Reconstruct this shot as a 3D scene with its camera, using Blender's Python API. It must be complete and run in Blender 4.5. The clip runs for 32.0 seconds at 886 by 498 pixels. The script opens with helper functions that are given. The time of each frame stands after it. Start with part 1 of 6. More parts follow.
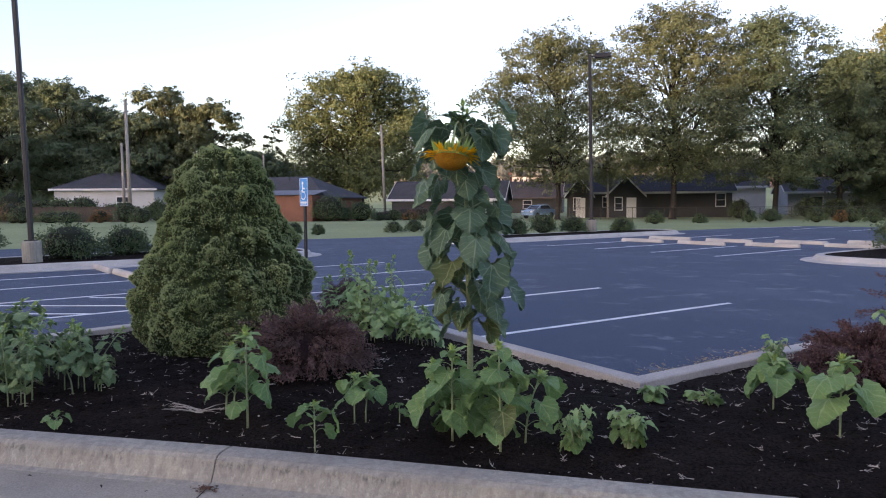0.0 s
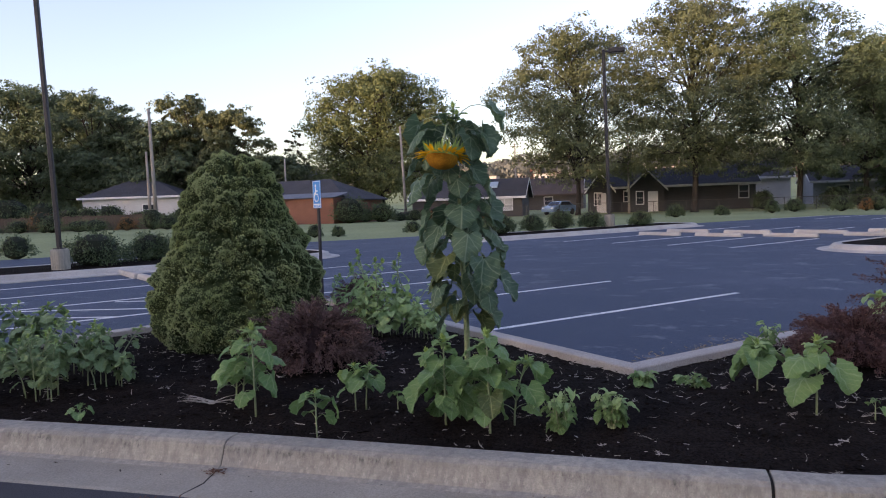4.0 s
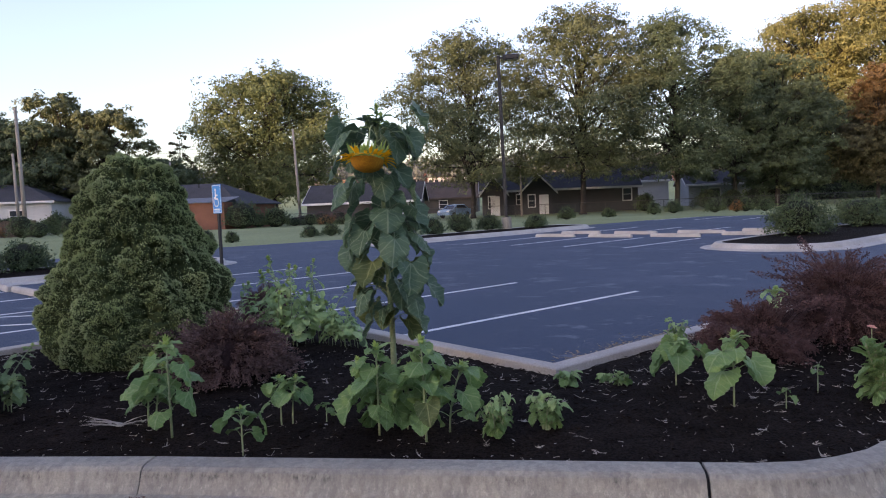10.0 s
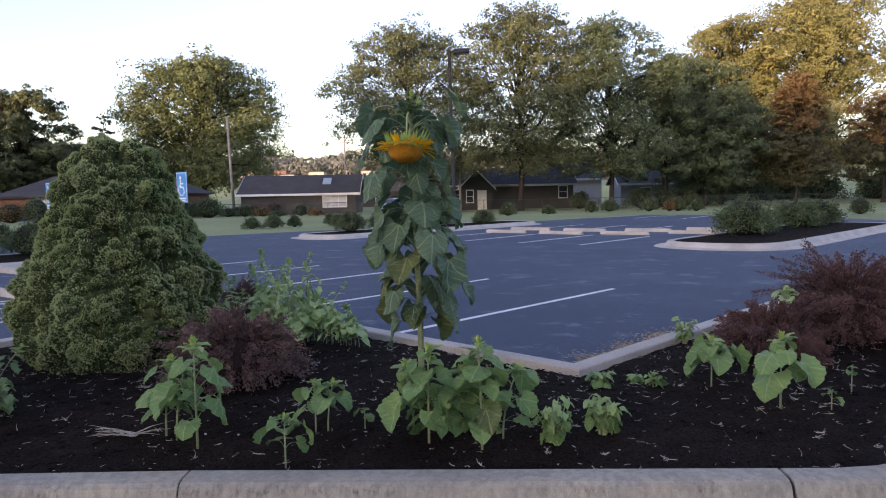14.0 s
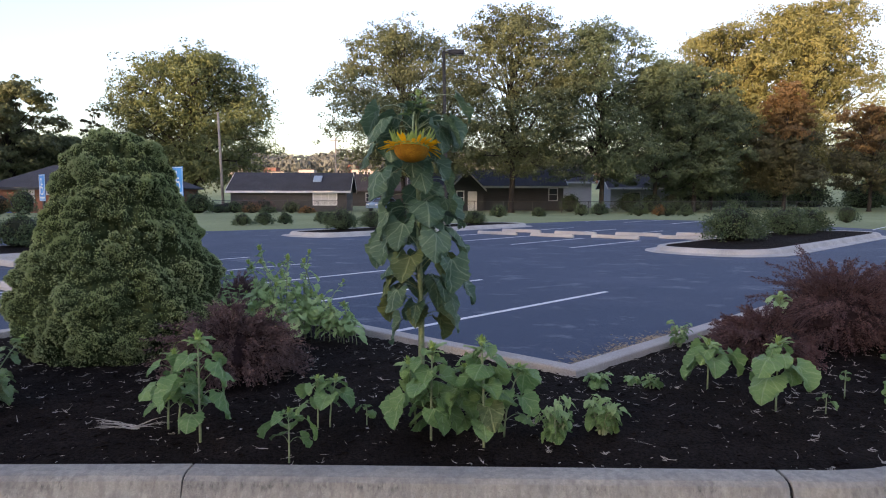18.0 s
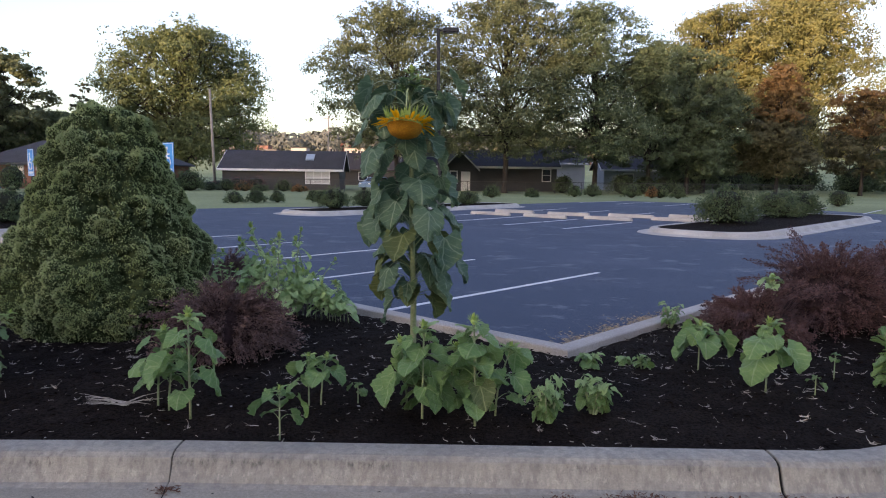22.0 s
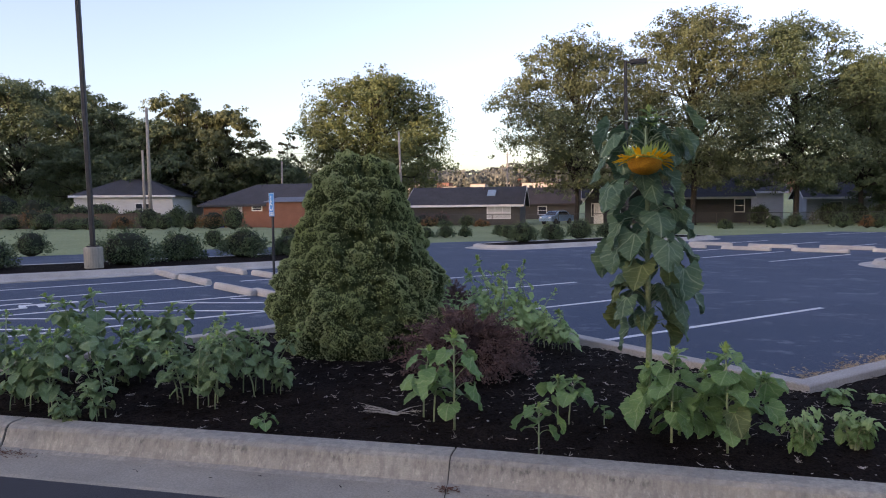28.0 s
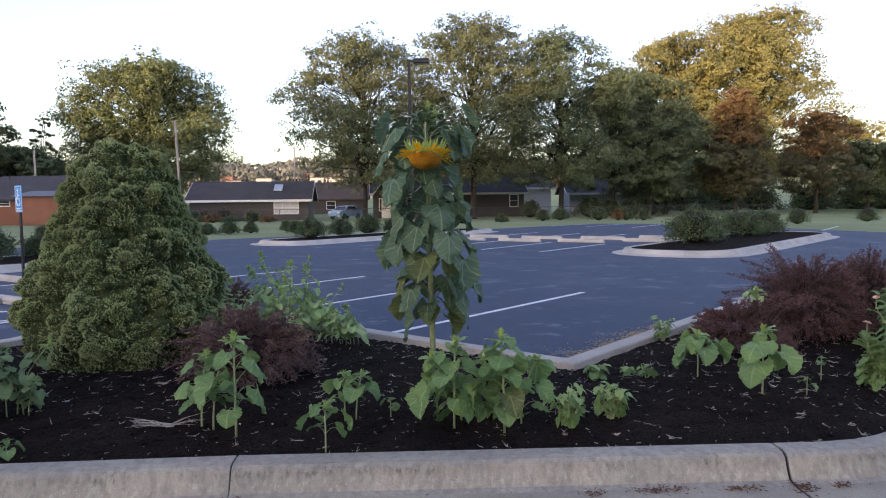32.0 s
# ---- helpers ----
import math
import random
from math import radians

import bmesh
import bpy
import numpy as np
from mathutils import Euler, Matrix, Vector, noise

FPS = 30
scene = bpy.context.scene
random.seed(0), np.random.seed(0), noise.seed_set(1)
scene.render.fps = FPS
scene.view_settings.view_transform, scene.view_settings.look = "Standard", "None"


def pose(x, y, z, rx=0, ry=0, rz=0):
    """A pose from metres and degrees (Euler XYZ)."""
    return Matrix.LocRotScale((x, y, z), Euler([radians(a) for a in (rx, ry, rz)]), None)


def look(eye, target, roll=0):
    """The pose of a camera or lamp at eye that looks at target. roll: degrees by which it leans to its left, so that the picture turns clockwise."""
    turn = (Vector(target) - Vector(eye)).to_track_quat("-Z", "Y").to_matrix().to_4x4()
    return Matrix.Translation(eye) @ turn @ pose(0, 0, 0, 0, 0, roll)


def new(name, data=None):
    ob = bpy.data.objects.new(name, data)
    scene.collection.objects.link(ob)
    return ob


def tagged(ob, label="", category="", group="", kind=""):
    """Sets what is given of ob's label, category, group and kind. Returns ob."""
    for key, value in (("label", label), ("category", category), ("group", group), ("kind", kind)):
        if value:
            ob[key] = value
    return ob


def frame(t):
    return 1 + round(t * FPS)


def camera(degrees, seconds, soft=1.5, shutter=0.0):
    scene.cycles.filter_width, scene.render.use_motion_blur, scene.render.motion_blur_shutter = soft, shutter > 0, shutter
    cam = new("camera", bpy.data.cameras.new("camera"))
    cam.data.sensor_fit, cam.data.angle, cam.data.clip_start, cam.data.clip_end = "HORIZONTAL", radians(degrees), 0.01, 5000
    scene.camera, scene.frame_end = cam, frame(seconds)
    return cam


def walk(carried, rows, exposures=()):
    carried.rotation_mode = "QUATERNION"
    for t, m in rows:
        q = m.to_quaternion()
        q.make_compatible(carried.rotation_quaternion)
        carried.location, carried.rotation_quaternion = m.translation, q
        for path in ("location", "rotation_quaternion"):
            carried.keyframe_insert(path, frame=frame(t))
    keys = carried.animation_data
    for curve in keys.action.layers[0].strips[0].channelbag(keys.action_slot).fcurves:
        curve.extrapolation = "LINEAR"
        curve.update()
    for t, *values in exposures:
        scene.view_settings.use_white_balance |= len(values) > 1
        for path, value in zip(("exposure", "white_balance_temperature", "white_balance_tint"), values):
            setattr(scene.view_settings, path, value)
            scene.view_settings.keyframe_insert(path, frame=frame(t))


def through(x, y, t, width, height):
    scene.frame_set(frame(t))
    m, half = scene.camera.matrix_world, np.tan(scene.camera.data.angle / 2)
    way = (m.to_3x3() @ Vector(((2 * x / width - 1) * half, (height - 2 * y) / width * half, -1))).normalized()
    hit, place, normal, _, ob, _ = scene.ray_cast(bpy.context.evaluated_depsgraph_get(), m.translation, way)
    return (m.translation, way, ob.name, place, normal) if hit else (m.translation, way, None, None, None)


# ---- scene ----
cam = camera(65.2, 32.0, soft=1.05)
PATH = [
    (0, (2.223, -3.552, 1.556), (1.718, -1.621, 1.429), -0.4),
    (0.5, (2.21, -3.559, 1.556), (1.689, -1.632, 1.429), -0.7),
    (1, (2.187, -3.59, 1.542), (1.616, -1.679, 1.398), 0.1),
    (1.5, (2.232, -3.614, 1.542), (1.606, -1.725, 1.342), -1.4),
    (2, (2.374, -3.675, 1.54), (1.731, -1.791, 1.343), -1.0),
    (2.5, (2.479, -3.743, 1.542), (1.893, -1.834, 1.419), -2.7),
    (4.5, (2.494, -3.736, 1.538), (1.927, -1.822, 1.408), -1.8),
    (5, (2.496, -3.735, 1.536), (1.937, -1.82, 1.395), -2.4),
    (5.5, (2.488, -3.739, 1.538), (1.953, -1.817, 1.396), -2.1),
    (6, (2.491, -3.727, 1.541), (1.988, -1.797, 1.391), -3.0),
    (6.5, (2.488, -3.703, 1.538), (2.047, -1.758, 1.394), -2.7),
    (7, (2.496, -3.711, 1.54), (2.041, -1.768, 1.41), -3.1),
    (7.5, (2.49, -3.716, 1.545), (2.037, -1.772, 1.428), -2.8),
    (8, (2.488, -3.693, 1.542), (2.045, -1.746, 1.435), -1.7),
    (8.5, (2.49, -3.706, 1.546), (2.005, -1.767, 1.464), -2.3),
    (9, (2.488, -3.719, 1.544), (1.981, -1.787, 1.433), -2.4),
    (9.5, (2.395, -3.701, 1.547), (1.948, -1.755, 1.441), -0.3),
    (10, (2.248, -3.695, 1.548), (1.974, -1.718, 1.42), -2.3),
    (10.5, (2.218, -3.706, 1.555), (1.967, -1.725, 1.454), -2.1),
    (11, (2.183, -3.671, 1.55), (1.928, -1.692, 1.414), -1.4),
    (11.5, (2.155, -3.69, 1.539), (1.896, -1.712, 1.391), -0.8),
    (12, (2.069, -3.698, 1.536), (1.75, -1.731, 1.362), -0.5),
    (12.5, (1.983, -3.596, 1.533), (1.671, -1.621, 1.471), -0.5),
    (13, (1.782, -3.495, 1.565), (1.413, -1.531, 1.492), -1.2),
    (13.5, (1.58, -3.463, 1.559), (1.507, -1.469, 1.43), -2.6),
    (14, (1.493, -3.512, 1.564), (1.416, -1.519, 1.414), -1.1),
    (14.5, (1.463, -3.537, 1.565), (1.395, -1.544, 1.412), -0.6),
    (16.5, (1.41, -3.557, 1.559), (1.353, -1.563, 1.414), 0.2),
    (17, (1.39, -3.553, 1.555), (1.294, -1.561, 1.402), 0.1),
    (17.5, (1.394, -3.552, 1.558), (1.327, -1.558, 1.41), -0.0),
    (18, (1.395, -3.552, 1.56), (1.351, -1.558, 1.411), 0.1),
    (18.5, (1.397, -3.558, 1.561), (1.354, -1.564, 1.424), -0.3),
    (19, (1.392, -3.545, 1.554), (1.346, -1.552, 1.394), -0.0),
    (19.5, (1.395, -3.537, 1.558), (1.357, -1.544, 1.393), -0.3),
    (20, (1.417, -3.539, 1.557), (1.385, -1.546, 1.398), -0.3),
    (20.5, (1.412, -3.545, 1.55), (1.371, -1.553, 1.386), 0.7),
    (21, (1.402, -3.539, 1.545), (1.398, -1.544, 1.402), 1.3),
    (21.5, (1.403, -3.518, 1.546), (1.432, -1.525, 1.378), 0.8),
    (22, (1.393, -3.523, 1.547), (1.371, -1.534, 1.341), 0.7),
    (22.5, (1.391, -3.523, 1.547), (1.345, -1.531, 1.367), -0.2),
    (23, (1.385, -3.525, 1.545), (1.278, -1.538, 1.341), -0.2),
    (23.5, (1.405, -3.526, 1.552), (1.33, -1.534, 1.383), -0.6),
    (24, (1.398, -3.527, 1.543), (1.352, -1.537, 1.352), -0.7),
    (24.5, (1.436, -3.516, 1.55), (1.562, -1.529, 1.362), -0.9),
    (26.5, (1.123, -3.852, 1.557), (1.143, -1.857, 1.419), -3.2),
    (27, (1.07, -3.905, 1.561), (0.87, -1.917, 1.473), -1.4),
    (27.5, (1.024, -3.923, 1.559), (0.645, -1.962, 1.443), -0.4),
    (28, (0.995, -3.932, 1.553), (0.472, -2.005, 1.444), -0.5),
    (28.5, (1.001, -3.94, 1.56), (0.526, -2.0, 1.462), 0.0),
    (29, (1.005, -3.919, 1.55), (0.725, -1.941, 1.449), 0.2),
    (29.5, (1.019, -3.9, 1.546), (0.878, -1.908, 1.423), -0.7),
    (30, (1.041, -3.889, 1.55), (0.995, -1.894, 1.425), -0.6),
    (30.5, (1.029, -3.88, 1.549), (1.014, -1.885, 1.409), -0.3),
    (31, (1.035, -3.888, 1.55), (1.061, -1.892, 1.419), -1.0),
    (31.5, (1.036, -3.857, 1.543), (1.123, -1.863, 1.422), -1.3),
    (32, (1.025, -3.855, 1.545), (1.098, -1.86, 1.416), -0.6),
]
walk(cam, [(t, look(e, g, r)) for t, e, g, r in PATH], [(t, e, k, n) for t, e, k, n in ((0, 1.63, 6920, 31), (2, 1.28, 7250, 33), (5, 1.48, 6870, 32), (7, 1.52, 6850, 32), (9, 1.4, 6820, 32), (11, 1.54, 6850, 32), (13, 1.38, 6830, 31), (14, 1.58, 6900, 31), (17, 1.70, 6930, 28), (18, 1.58, 6930, 28), (21, 1.58, 6930, 28), (24, 1.53, 6980, 28), (26.5, 1.53, 6880, 29), (28, 1.34, 6850, 31), (29, 1.37, 6850, 31), (30, 1.6, 6880, 28), (32, 1.66, 6880, 28))])

# ---- sky, sun, exposure ----
SUN_AZ, SUN_EL = radians(213), radians(4.5)   # clockwise from +y: low, behind the bed and to one side
world = bpy.data.worlds.new("sky")
scene.world = world
world.use_nodes = True
wn = world.node_tree
sky = wn.nodes.new("ShaderNodeTexSky")
sky.sky_type, sky.sun_disc = "NISHITA", False
sky.sun_elevation, sky.sun_rotation = SUN_EL, SUN_AZ
sky.altitude, sky.air_density, sky.dust_density, sky.ozone_density = 200, 1.0, 1.8, 2.2
soften = wn.nodes.new("ShaderNodeHueSaturation")
soften.inputs["Saturation"].default_value = 0.86
soften.inputs["Hue"].default_value = 0.512
wn.links.new(sky.outputs[0], soften.inputs["Color"])
wn.links.new(soften.outputs[0], wn.nodes["Background"].inputs[0])
wn.nodes["Background"].inputs[1].default_value = 0.3
sun = new("sun", bpy.data.lights.new("sun", "SUN"))
sun.data.energy, sun.data.angle, sun.data.color = 2.5, radians(0.6), (1.0, 0.78, 0.5)
to_sun = Vector((math.sin(SUN_AZ) * math.cos(SUN_EL), math.cos(SUN_AZ) * math.cos(SUN_EL), math.sin(SUN_EL)))
sun.matrix_world = look(to_sun * 50, (0, 0, 0))


# ---- materials ----
def shade(name, rough=0.8, metal=0.0, spec=0.4):
    m = bpy.data.materials.new(name)
    m.use_nodes = True
    b = m.node_tree.nodes["Principled BSDF"]
    b.inputs["Roughness"].default_value, b.inputs["Metallic"].default_value = rough, metal
    b.inputs["Specular IOR Level"].default_value = spec
    return m, m.node_tree, b


def mixc(nt, fac, a, b, mode="MIX"):
    n = nt.nodes.new("ShaderNodeMix")
    n.data_type, n.blend_type = "RGBA", mode
    for sock, v in ((n.inputs[0], fac), (n.inputs[6], a), (n.inputs[7], b)):
        if isinstance(v, (int, float)):
            sock.default_value = v
        elif isinstance(v, tuple):
            sock.default_value = (*v, 1)
        else:
            nt.links.new(v, sock)
    return n.outputs[2]


def math_node(nt, op, a, b=0.0, clamp=False):
    n = nt.nodes.new("ShaderNodeMath")
    n.operation, n.use_clamp = op, clamp
    for sock, v in zip(n.inputs, (a, b)):
        if isinstance(v, (int, float)):
            sock.default_value = v
        else:
            nt.links.new(v, sock)
    return n.outputs[0]


def grain(nt, scale, detail=4, rough=0.6, lo=0.35, hi=0.65, stretch=None):
    co = nt.nodes.new("ShaderNodeTexCoord").outputs["Object"]
    if stretch:
        mp = nt.nodes.new("ShaderNodeMapping")
        mp.inputs["Scale"].default_value = stretch
        nt.links.new(co, mp.inputs[0])
        co = mp.outputs[0]
    n = nt.nodes.new("ShaderNodeTexNoise")
    n.inputs["Scale"].default_value, n.inputs["Detail"].default_value, n.inputs["Roughness"].default_value = scale, detail, rough
    nt.links.new(co, n.inputs["Vector"])
    r = nt.nodes.new("ShaderNodeMapRange")
    r.inputs[1].default_value, r.inputs[2].default_value = lo, hi
    nt.links.new(n.outputs[0], r.inputs[0])
    return r.outputs[0]


def bump(nt, b, height, dist, strength=0.6):
    n = nt.nodes.new("ShaderNodeBump")
    n.inputs["Strength"].default_value, n.inputs["Distance"].default_value = strength, dist
    nt.links.new(height, n.inputs["Height"])
    nt.links.new(n.outputs[0], b.inputs["Normal"])


def surface(name, c1, c2, fine=60, coarse=1.5, dark=0.75, rough=0.85, metal=0.0, spec=0.35, relief=0.002, stretch=None):
    """A weathered surface: fine grain between two colours, broad stains, small relief."""
    m, nt, b = shade(name, rough, metal, spec)
    g1 = grain(nt, fine, 5, 0.65, stretch=stretch)
    g2 = grain(nt, coarse, 3, 0.55, 0.3, 0.7)
    col = mixc(nt, g1, c1, c2)
    stain = mixc(nt, g2, (dark, dark, dark), (1.0, 1.0, 1.0))
    nt.links.new(mixc(nt, 1.0, col, stain, "MULTIPLY"), b.inputs["Base Color"])
    if relief:
        bump(nt, b, g1, relief)
    return m


def leafy(name, c1, c2, c3, rough=0.6, through=0.25, spec=0.3, clump=0.9):
    """Small leaves: every leaf its own tint, with broad patches of another tint."""
    m, nt, b = shade(name, rough, 0, spec)
    geo = nt.nodes.new("ShaderNodeNewGeometry").outputs["Random Per Island"]
    g2 = grain(nt, clump, 2, 0.5, 0.38, 0.62)
    col = mixc(nt, geo, c1, c2)
    col = mixc(nt, math_node(nt, "MULTIPLY", g2, 0.7), col, c3)
    nt.links.new(col, b.inputs["Base Color"])
    tr = nt.nodes.new("ShaderNodeBsdfTranslucent")
    nt.links.new(col, tr.inputs[0])
    mx = nt.nodes.new("ShaderNodeMixShader")
    mx.inputs[0].default_value = through
    nt.links.new(b.outputs[0], mx.inputs[1])
    nt.links.new(tr.outputs[0], mx.inputs[2])
    nt.links.new(mx.outputs[0], nt.nodes["Material Output"].inputs[0])
    return m


def broad_leaf(name, c1, c2, vein, rough=0.55, through=0.2, veins=0.75):
    """A big leaf with a pale midrib and side veins; u runs along it, v across."""
    m, nt, b = shade(name, rough, 0, 0.35)
    uv = nt.nodes.new("ShaderNodeUVMap")
    sep = nt.nodes.new("ShaderNodeSeparateXYZ")
    nt.links.new(uv.outputs[0], sep.inputs[0])
    s, w = sep.outputs[0], math_node(nt, "ABSOLUTE", math_node(nt, "SUBTRACT", sep.outputs[1], 0.5))
    mid = math_node(nt, "SUBTRACT", 1.0, math_node(nt, "MULTIPLY", w, 34.0), True)
    fork = math_node(nt, "SUBTRACT", 1.0, math_node(nt, "MULTIPLY", math_node(nt, "ABSOLUTE", math_node(nt, "SUBTRACT", w, math_node(nt, "MULTIPLY", s, 0.62))), 36.0), True)
    mid = math_node(nt, "MAXIMUM", mid, math_node(nt, "MULTIPLY", fork, 0.8))
    wave = math_node(nt, "FRACT", math_node(nt, "MULTIPLY", math_node(nt, "SUBTRACT", s, math_node(nt, "MULTIPLY", w, 0.75)), 6.0))
    side = math_node(nt, "SUBTRACT", 1.0, math_node(nt, "MULTIPLY", math_node(nt, "ABSOLUTE", math_node(nt, "SUBTRACT", wave, 0.5)), 13.0), True)
    v = math_node(nt, "MULTIPLY", math_node(nt, "MAXIMUM", mid, math_node(nt, "MULTIPLY", side, 0.6)), veins)
    rnd = nt.nodes.new("ShaderNodeObjectInfo").outputs["Random"]
    g1 = grain(nt, 18, 3, 0.6, 0.3, 0.7)
    col = mixc(nt, math_node(nt, "ADD", math_node(nt, "MULTIPLY", g1, 0.45), math_node(nt, "MULTIPLY", rnd, 0.55)), c1, c2)
    col = mixc(nt, v, col, vein)
    nt.links.new(col, b.inputs["Base Color"])
    bump(nt, b, math_node(nt, "ADD", math_node(nt, "MULTIPLY", v, -1.0), math_node(nt, "MULTIPLY", grain(nt, 60, 3), 0.3)), 0.004, 0.8)
    tr = nt.nodes.new("ShaderNodeBsdfTranslucent")
    nt.links.new(col, tr.inputs[0])
    mx = nt.nodes.new("ShaderNodeMixShader")
    mx.inputs[0].default_value = through
    nt.links.new(b.outputs[0], mx.inputs[1])
    nt.links.new(tr.outputs[0], mx.inputs[2])
    nt.links.new(mx.outputs[0], nt.nodes["Material Output"].inputs[0])
    return m


def lot_asphalt():
    """Sealed blue-black asphalt with broad worn patches and pale scuffs drawn along the drive lane."""
    m, nt, b = shade("asphalt", 0.8, 0, 0.4)
    fine = grain(nt, 220, 5, 0.65)
    broad = grain(nt, 0.16, 3, 0.55, 0.3, 0.7)
    worn = grain(nt, 0.35, 5, 0.65, 0.5, 0.66)
    scuff = grain(nt, 1.2, 5, 0.74, 0.57, 0.68, (0.85, 1.3, 1.0))
    dust = grain(nt, 22, 3, 0.6, 0.6, 0.72)
    col = mixc(nt, fine, (0.024, 0.0405, 0.07), (0.055, 0.085, 0.135))
    col = mixc(nt, math_node(nt, "MULTIPLY", broad, 0.45), col, (0.028, 0.041, 0.067))
    col = mixc(nt, math_node(nt, "MULTIPLY", worn, 0.35), col, (0.085, 0.104, 0.15))
    col = mixc(nt, math_node(nt, "MULTIPLY", scuff, 0.6), col, (0.2, 0.215, 0.25))
    col = mixc(nt, math_node(nt, "MULTIPLY", dust, 0.22), col, (0.2, 0.2, 0.22))
    nt.links.new(col, b.inputs["Base Color"])
    bump(nt, b, fine, 0.003)
    return m


MAT_ASPHALT = lot_asphalt()
MAT_ROAD = surface("old asphalt", (0.026, 0.028, 0.034), (0.06, 0.062, 0.07), 160, 0.5, 0.75, 0.88, 0, 0.4, 0.004)
MAT_PAINT = surface("worn white road paint", (0.62, 0.63, 0.64), (0.8, 0.8, 0.79), 40, 2.5, 0.75, 0.7, 0, 0.4, 0.001)
def kerb_concrete():
    """Pale concrete with fine pitting, broad dirt and narrow runs down its face."""
    m, nt, b = shade("kerb concrete", 0.9, 0, 0.3)
    fine = grain(nt, 90, 5, 0.7, 0.3, 0.7)
    runs = grain(nt, 26, 3, 0.6, 0.42, 0.62, (1.0, 1.0, 0.12))
    dirt = grain(nt, 2.4, 4, 0.65, 0.35, 0.68)
    spots = grain(nt, 20, 3, 0.6, 0.56, 0.68)
    col = mixc(nt, fine, (0.3, 0.282, 0.23), (0.42, 0.395, 0.33))
    col = mixc(nt, math_node(nt, "MULTIPLY", runs, 0.6), col, (0.205, 0.195, 0.175))
    col = mixc(nt, math_node(nt, "MULTIPLY", dirt, 0.5), col, (0.2, 0.19, 0.17))
    col = mixc(nt, math_node(nt, "MULTIPLY", spots, 0.16), col, (0.52, 0.49, 0.41))
    sep = nt.nodes.new("ShaderNodeSeparateXYZ")
    nt.links.new(nt.nodes.new("ShaderNodeTexCoord").outputs["Object"], sep.inputs[0])
    low = math_node(nt, "SUBTRACT", 1.0, math_node(nt, "MULTIPLY", math_node(nt, "ABSOLUTE", math_node(nt, "SUBTRACT", sep.outputs[2], 0.108)), 22.0), True)
    streak = grain(nt, 34, 4, 0.7, 0.46, 0.66, (1.0, 1.0, 0.25))
    patch = grain(nt, 3.2, 3, 0.6, 0.4, 0.62)
    col = mixc(nt, math_node(nt, "MULTIPLY", math_node(nt, "MULTIPLY", low, streak), math_node(nt, "MULTIPLY", patch, 0.85)), col, (0.07, 0.07, 0.068))
    drip = math_node(nt, "SUBTRACT", 1.0, math_node(nt, "MULTIPLY", math_node(nt, "ABSOLUTE", math_node(nt, "SUBTRACT", sep.outputs[2], 0.05)), 18.0), True)
    pale = grain(nt, 40, 3, 0.6, 0.55, 0.66, (1.0, 1.0, 0.3))
    col = mixc(nt, math_node(nt, "MULTIPLY", math_node(nt, "MULTIPLY", drip, pale), 0.42), col, (0.56, 0.52, 0.43))
    nt.links.new(col, b.inputs["Base Color"])
    bump(nt, b, fine, 0.004, 0.7)
    return m


MAT_KERB = kerb_concrete()
MAT_GUTTER = surface("gutter concrete", (0.285, 0.26, 0.205), (0.4, 0.365, 0.295), 90, 1.3, 0.72, 0.9, 0, 0.3, 0.002)
MAT_BACKKERB = surface("pale sandy concrete", (0.38, 0.355, 0.315), (0.54, 0.505, 0.45), 70, 1.4, 0.74, 0.9, 0, 0.3, 0.003)
MAT_STOP = surface("pale concrete", (0.39, 0.378, 0.355), (0.55, 0.53, 0.49), 60, 1.8, 0.72, 0.9, 0, 0.3, 0.002)
MAT_JOINT = surface("joint filler", (0.012, 0.012, 0.012), (0.03, 0.028, 0.026), 80, 4, 0.8, 0.9, 0, 0.2, 0.001)
MAT_MULCH = surface("dark mulch", (0.006, 0.0045, 0.004), (0.034, 0.026, 0.022), 55, 4.0, 0.5, 0.97, 0, 0.05, 0.025)
MAT_GRASS = surface("mown grass", (0.21, 0.255, 0.115), (0.32, 0.36, 0.185), 6, 0.12, 0.75, 0.95, 0, 0.2, 0.03)
MAT_CHIP = surface("pale chips", (0.26, 0.235, 0.2), (0.52, 0.48, 0.42), 30, 3, 0.8, 0.9)
MAT_DRY = surface("dry grass litter", (0.34, 0.26, 0.16), (0.56, 0.46, 0.32), 40, 3, 0.8, 0.9)
MAT_DARKMETAL = surface("dark painted steel", (0.02, 0.02, 0.022), (0.035, 0.035, 0.038), 30, 2, 0.85, 0.5, 0.3, 0.5, 0.0005)
MAT_WOODPOLE = surface("weathered pole wood", (0.26, 0.23, 0.2), (0.42, 0.385, 0.34), 5, 0.6, 0.75, 0.9, 0, 0.2, 0.01, (6, 6, 0.25))
MAT_BARK = surface("bark", (0.032, 0.027, 0.023), (0.075, 0.064, 0.054), 6, 0.8, 0.7, 0.95, 0, 0.2, 0.03, (3, 3, 0.5))
MAT_SIGNBLUE = surface("sign blue", (0.02, 0.26, 0.66), (0.03, 0.31, 0.74), 20, 2, 0.9, 0.4, 0, 0.5, 0)
MAT_SIGNWHITE = surface("sign white", (0.75, 0.78, 0.8), (0.82, 0.84, 0.85), 20, 2, 0.92, 0.4, 0, 0.5, 0)
MAT_SHINGLE = surface("grey shingles", (0.045, 0.047, 0.055), (0.09, 0.092, 0.1), 14, 0.6, 0.75, 0.92, 0, 0.2, 0.01, (1, 1, 5))
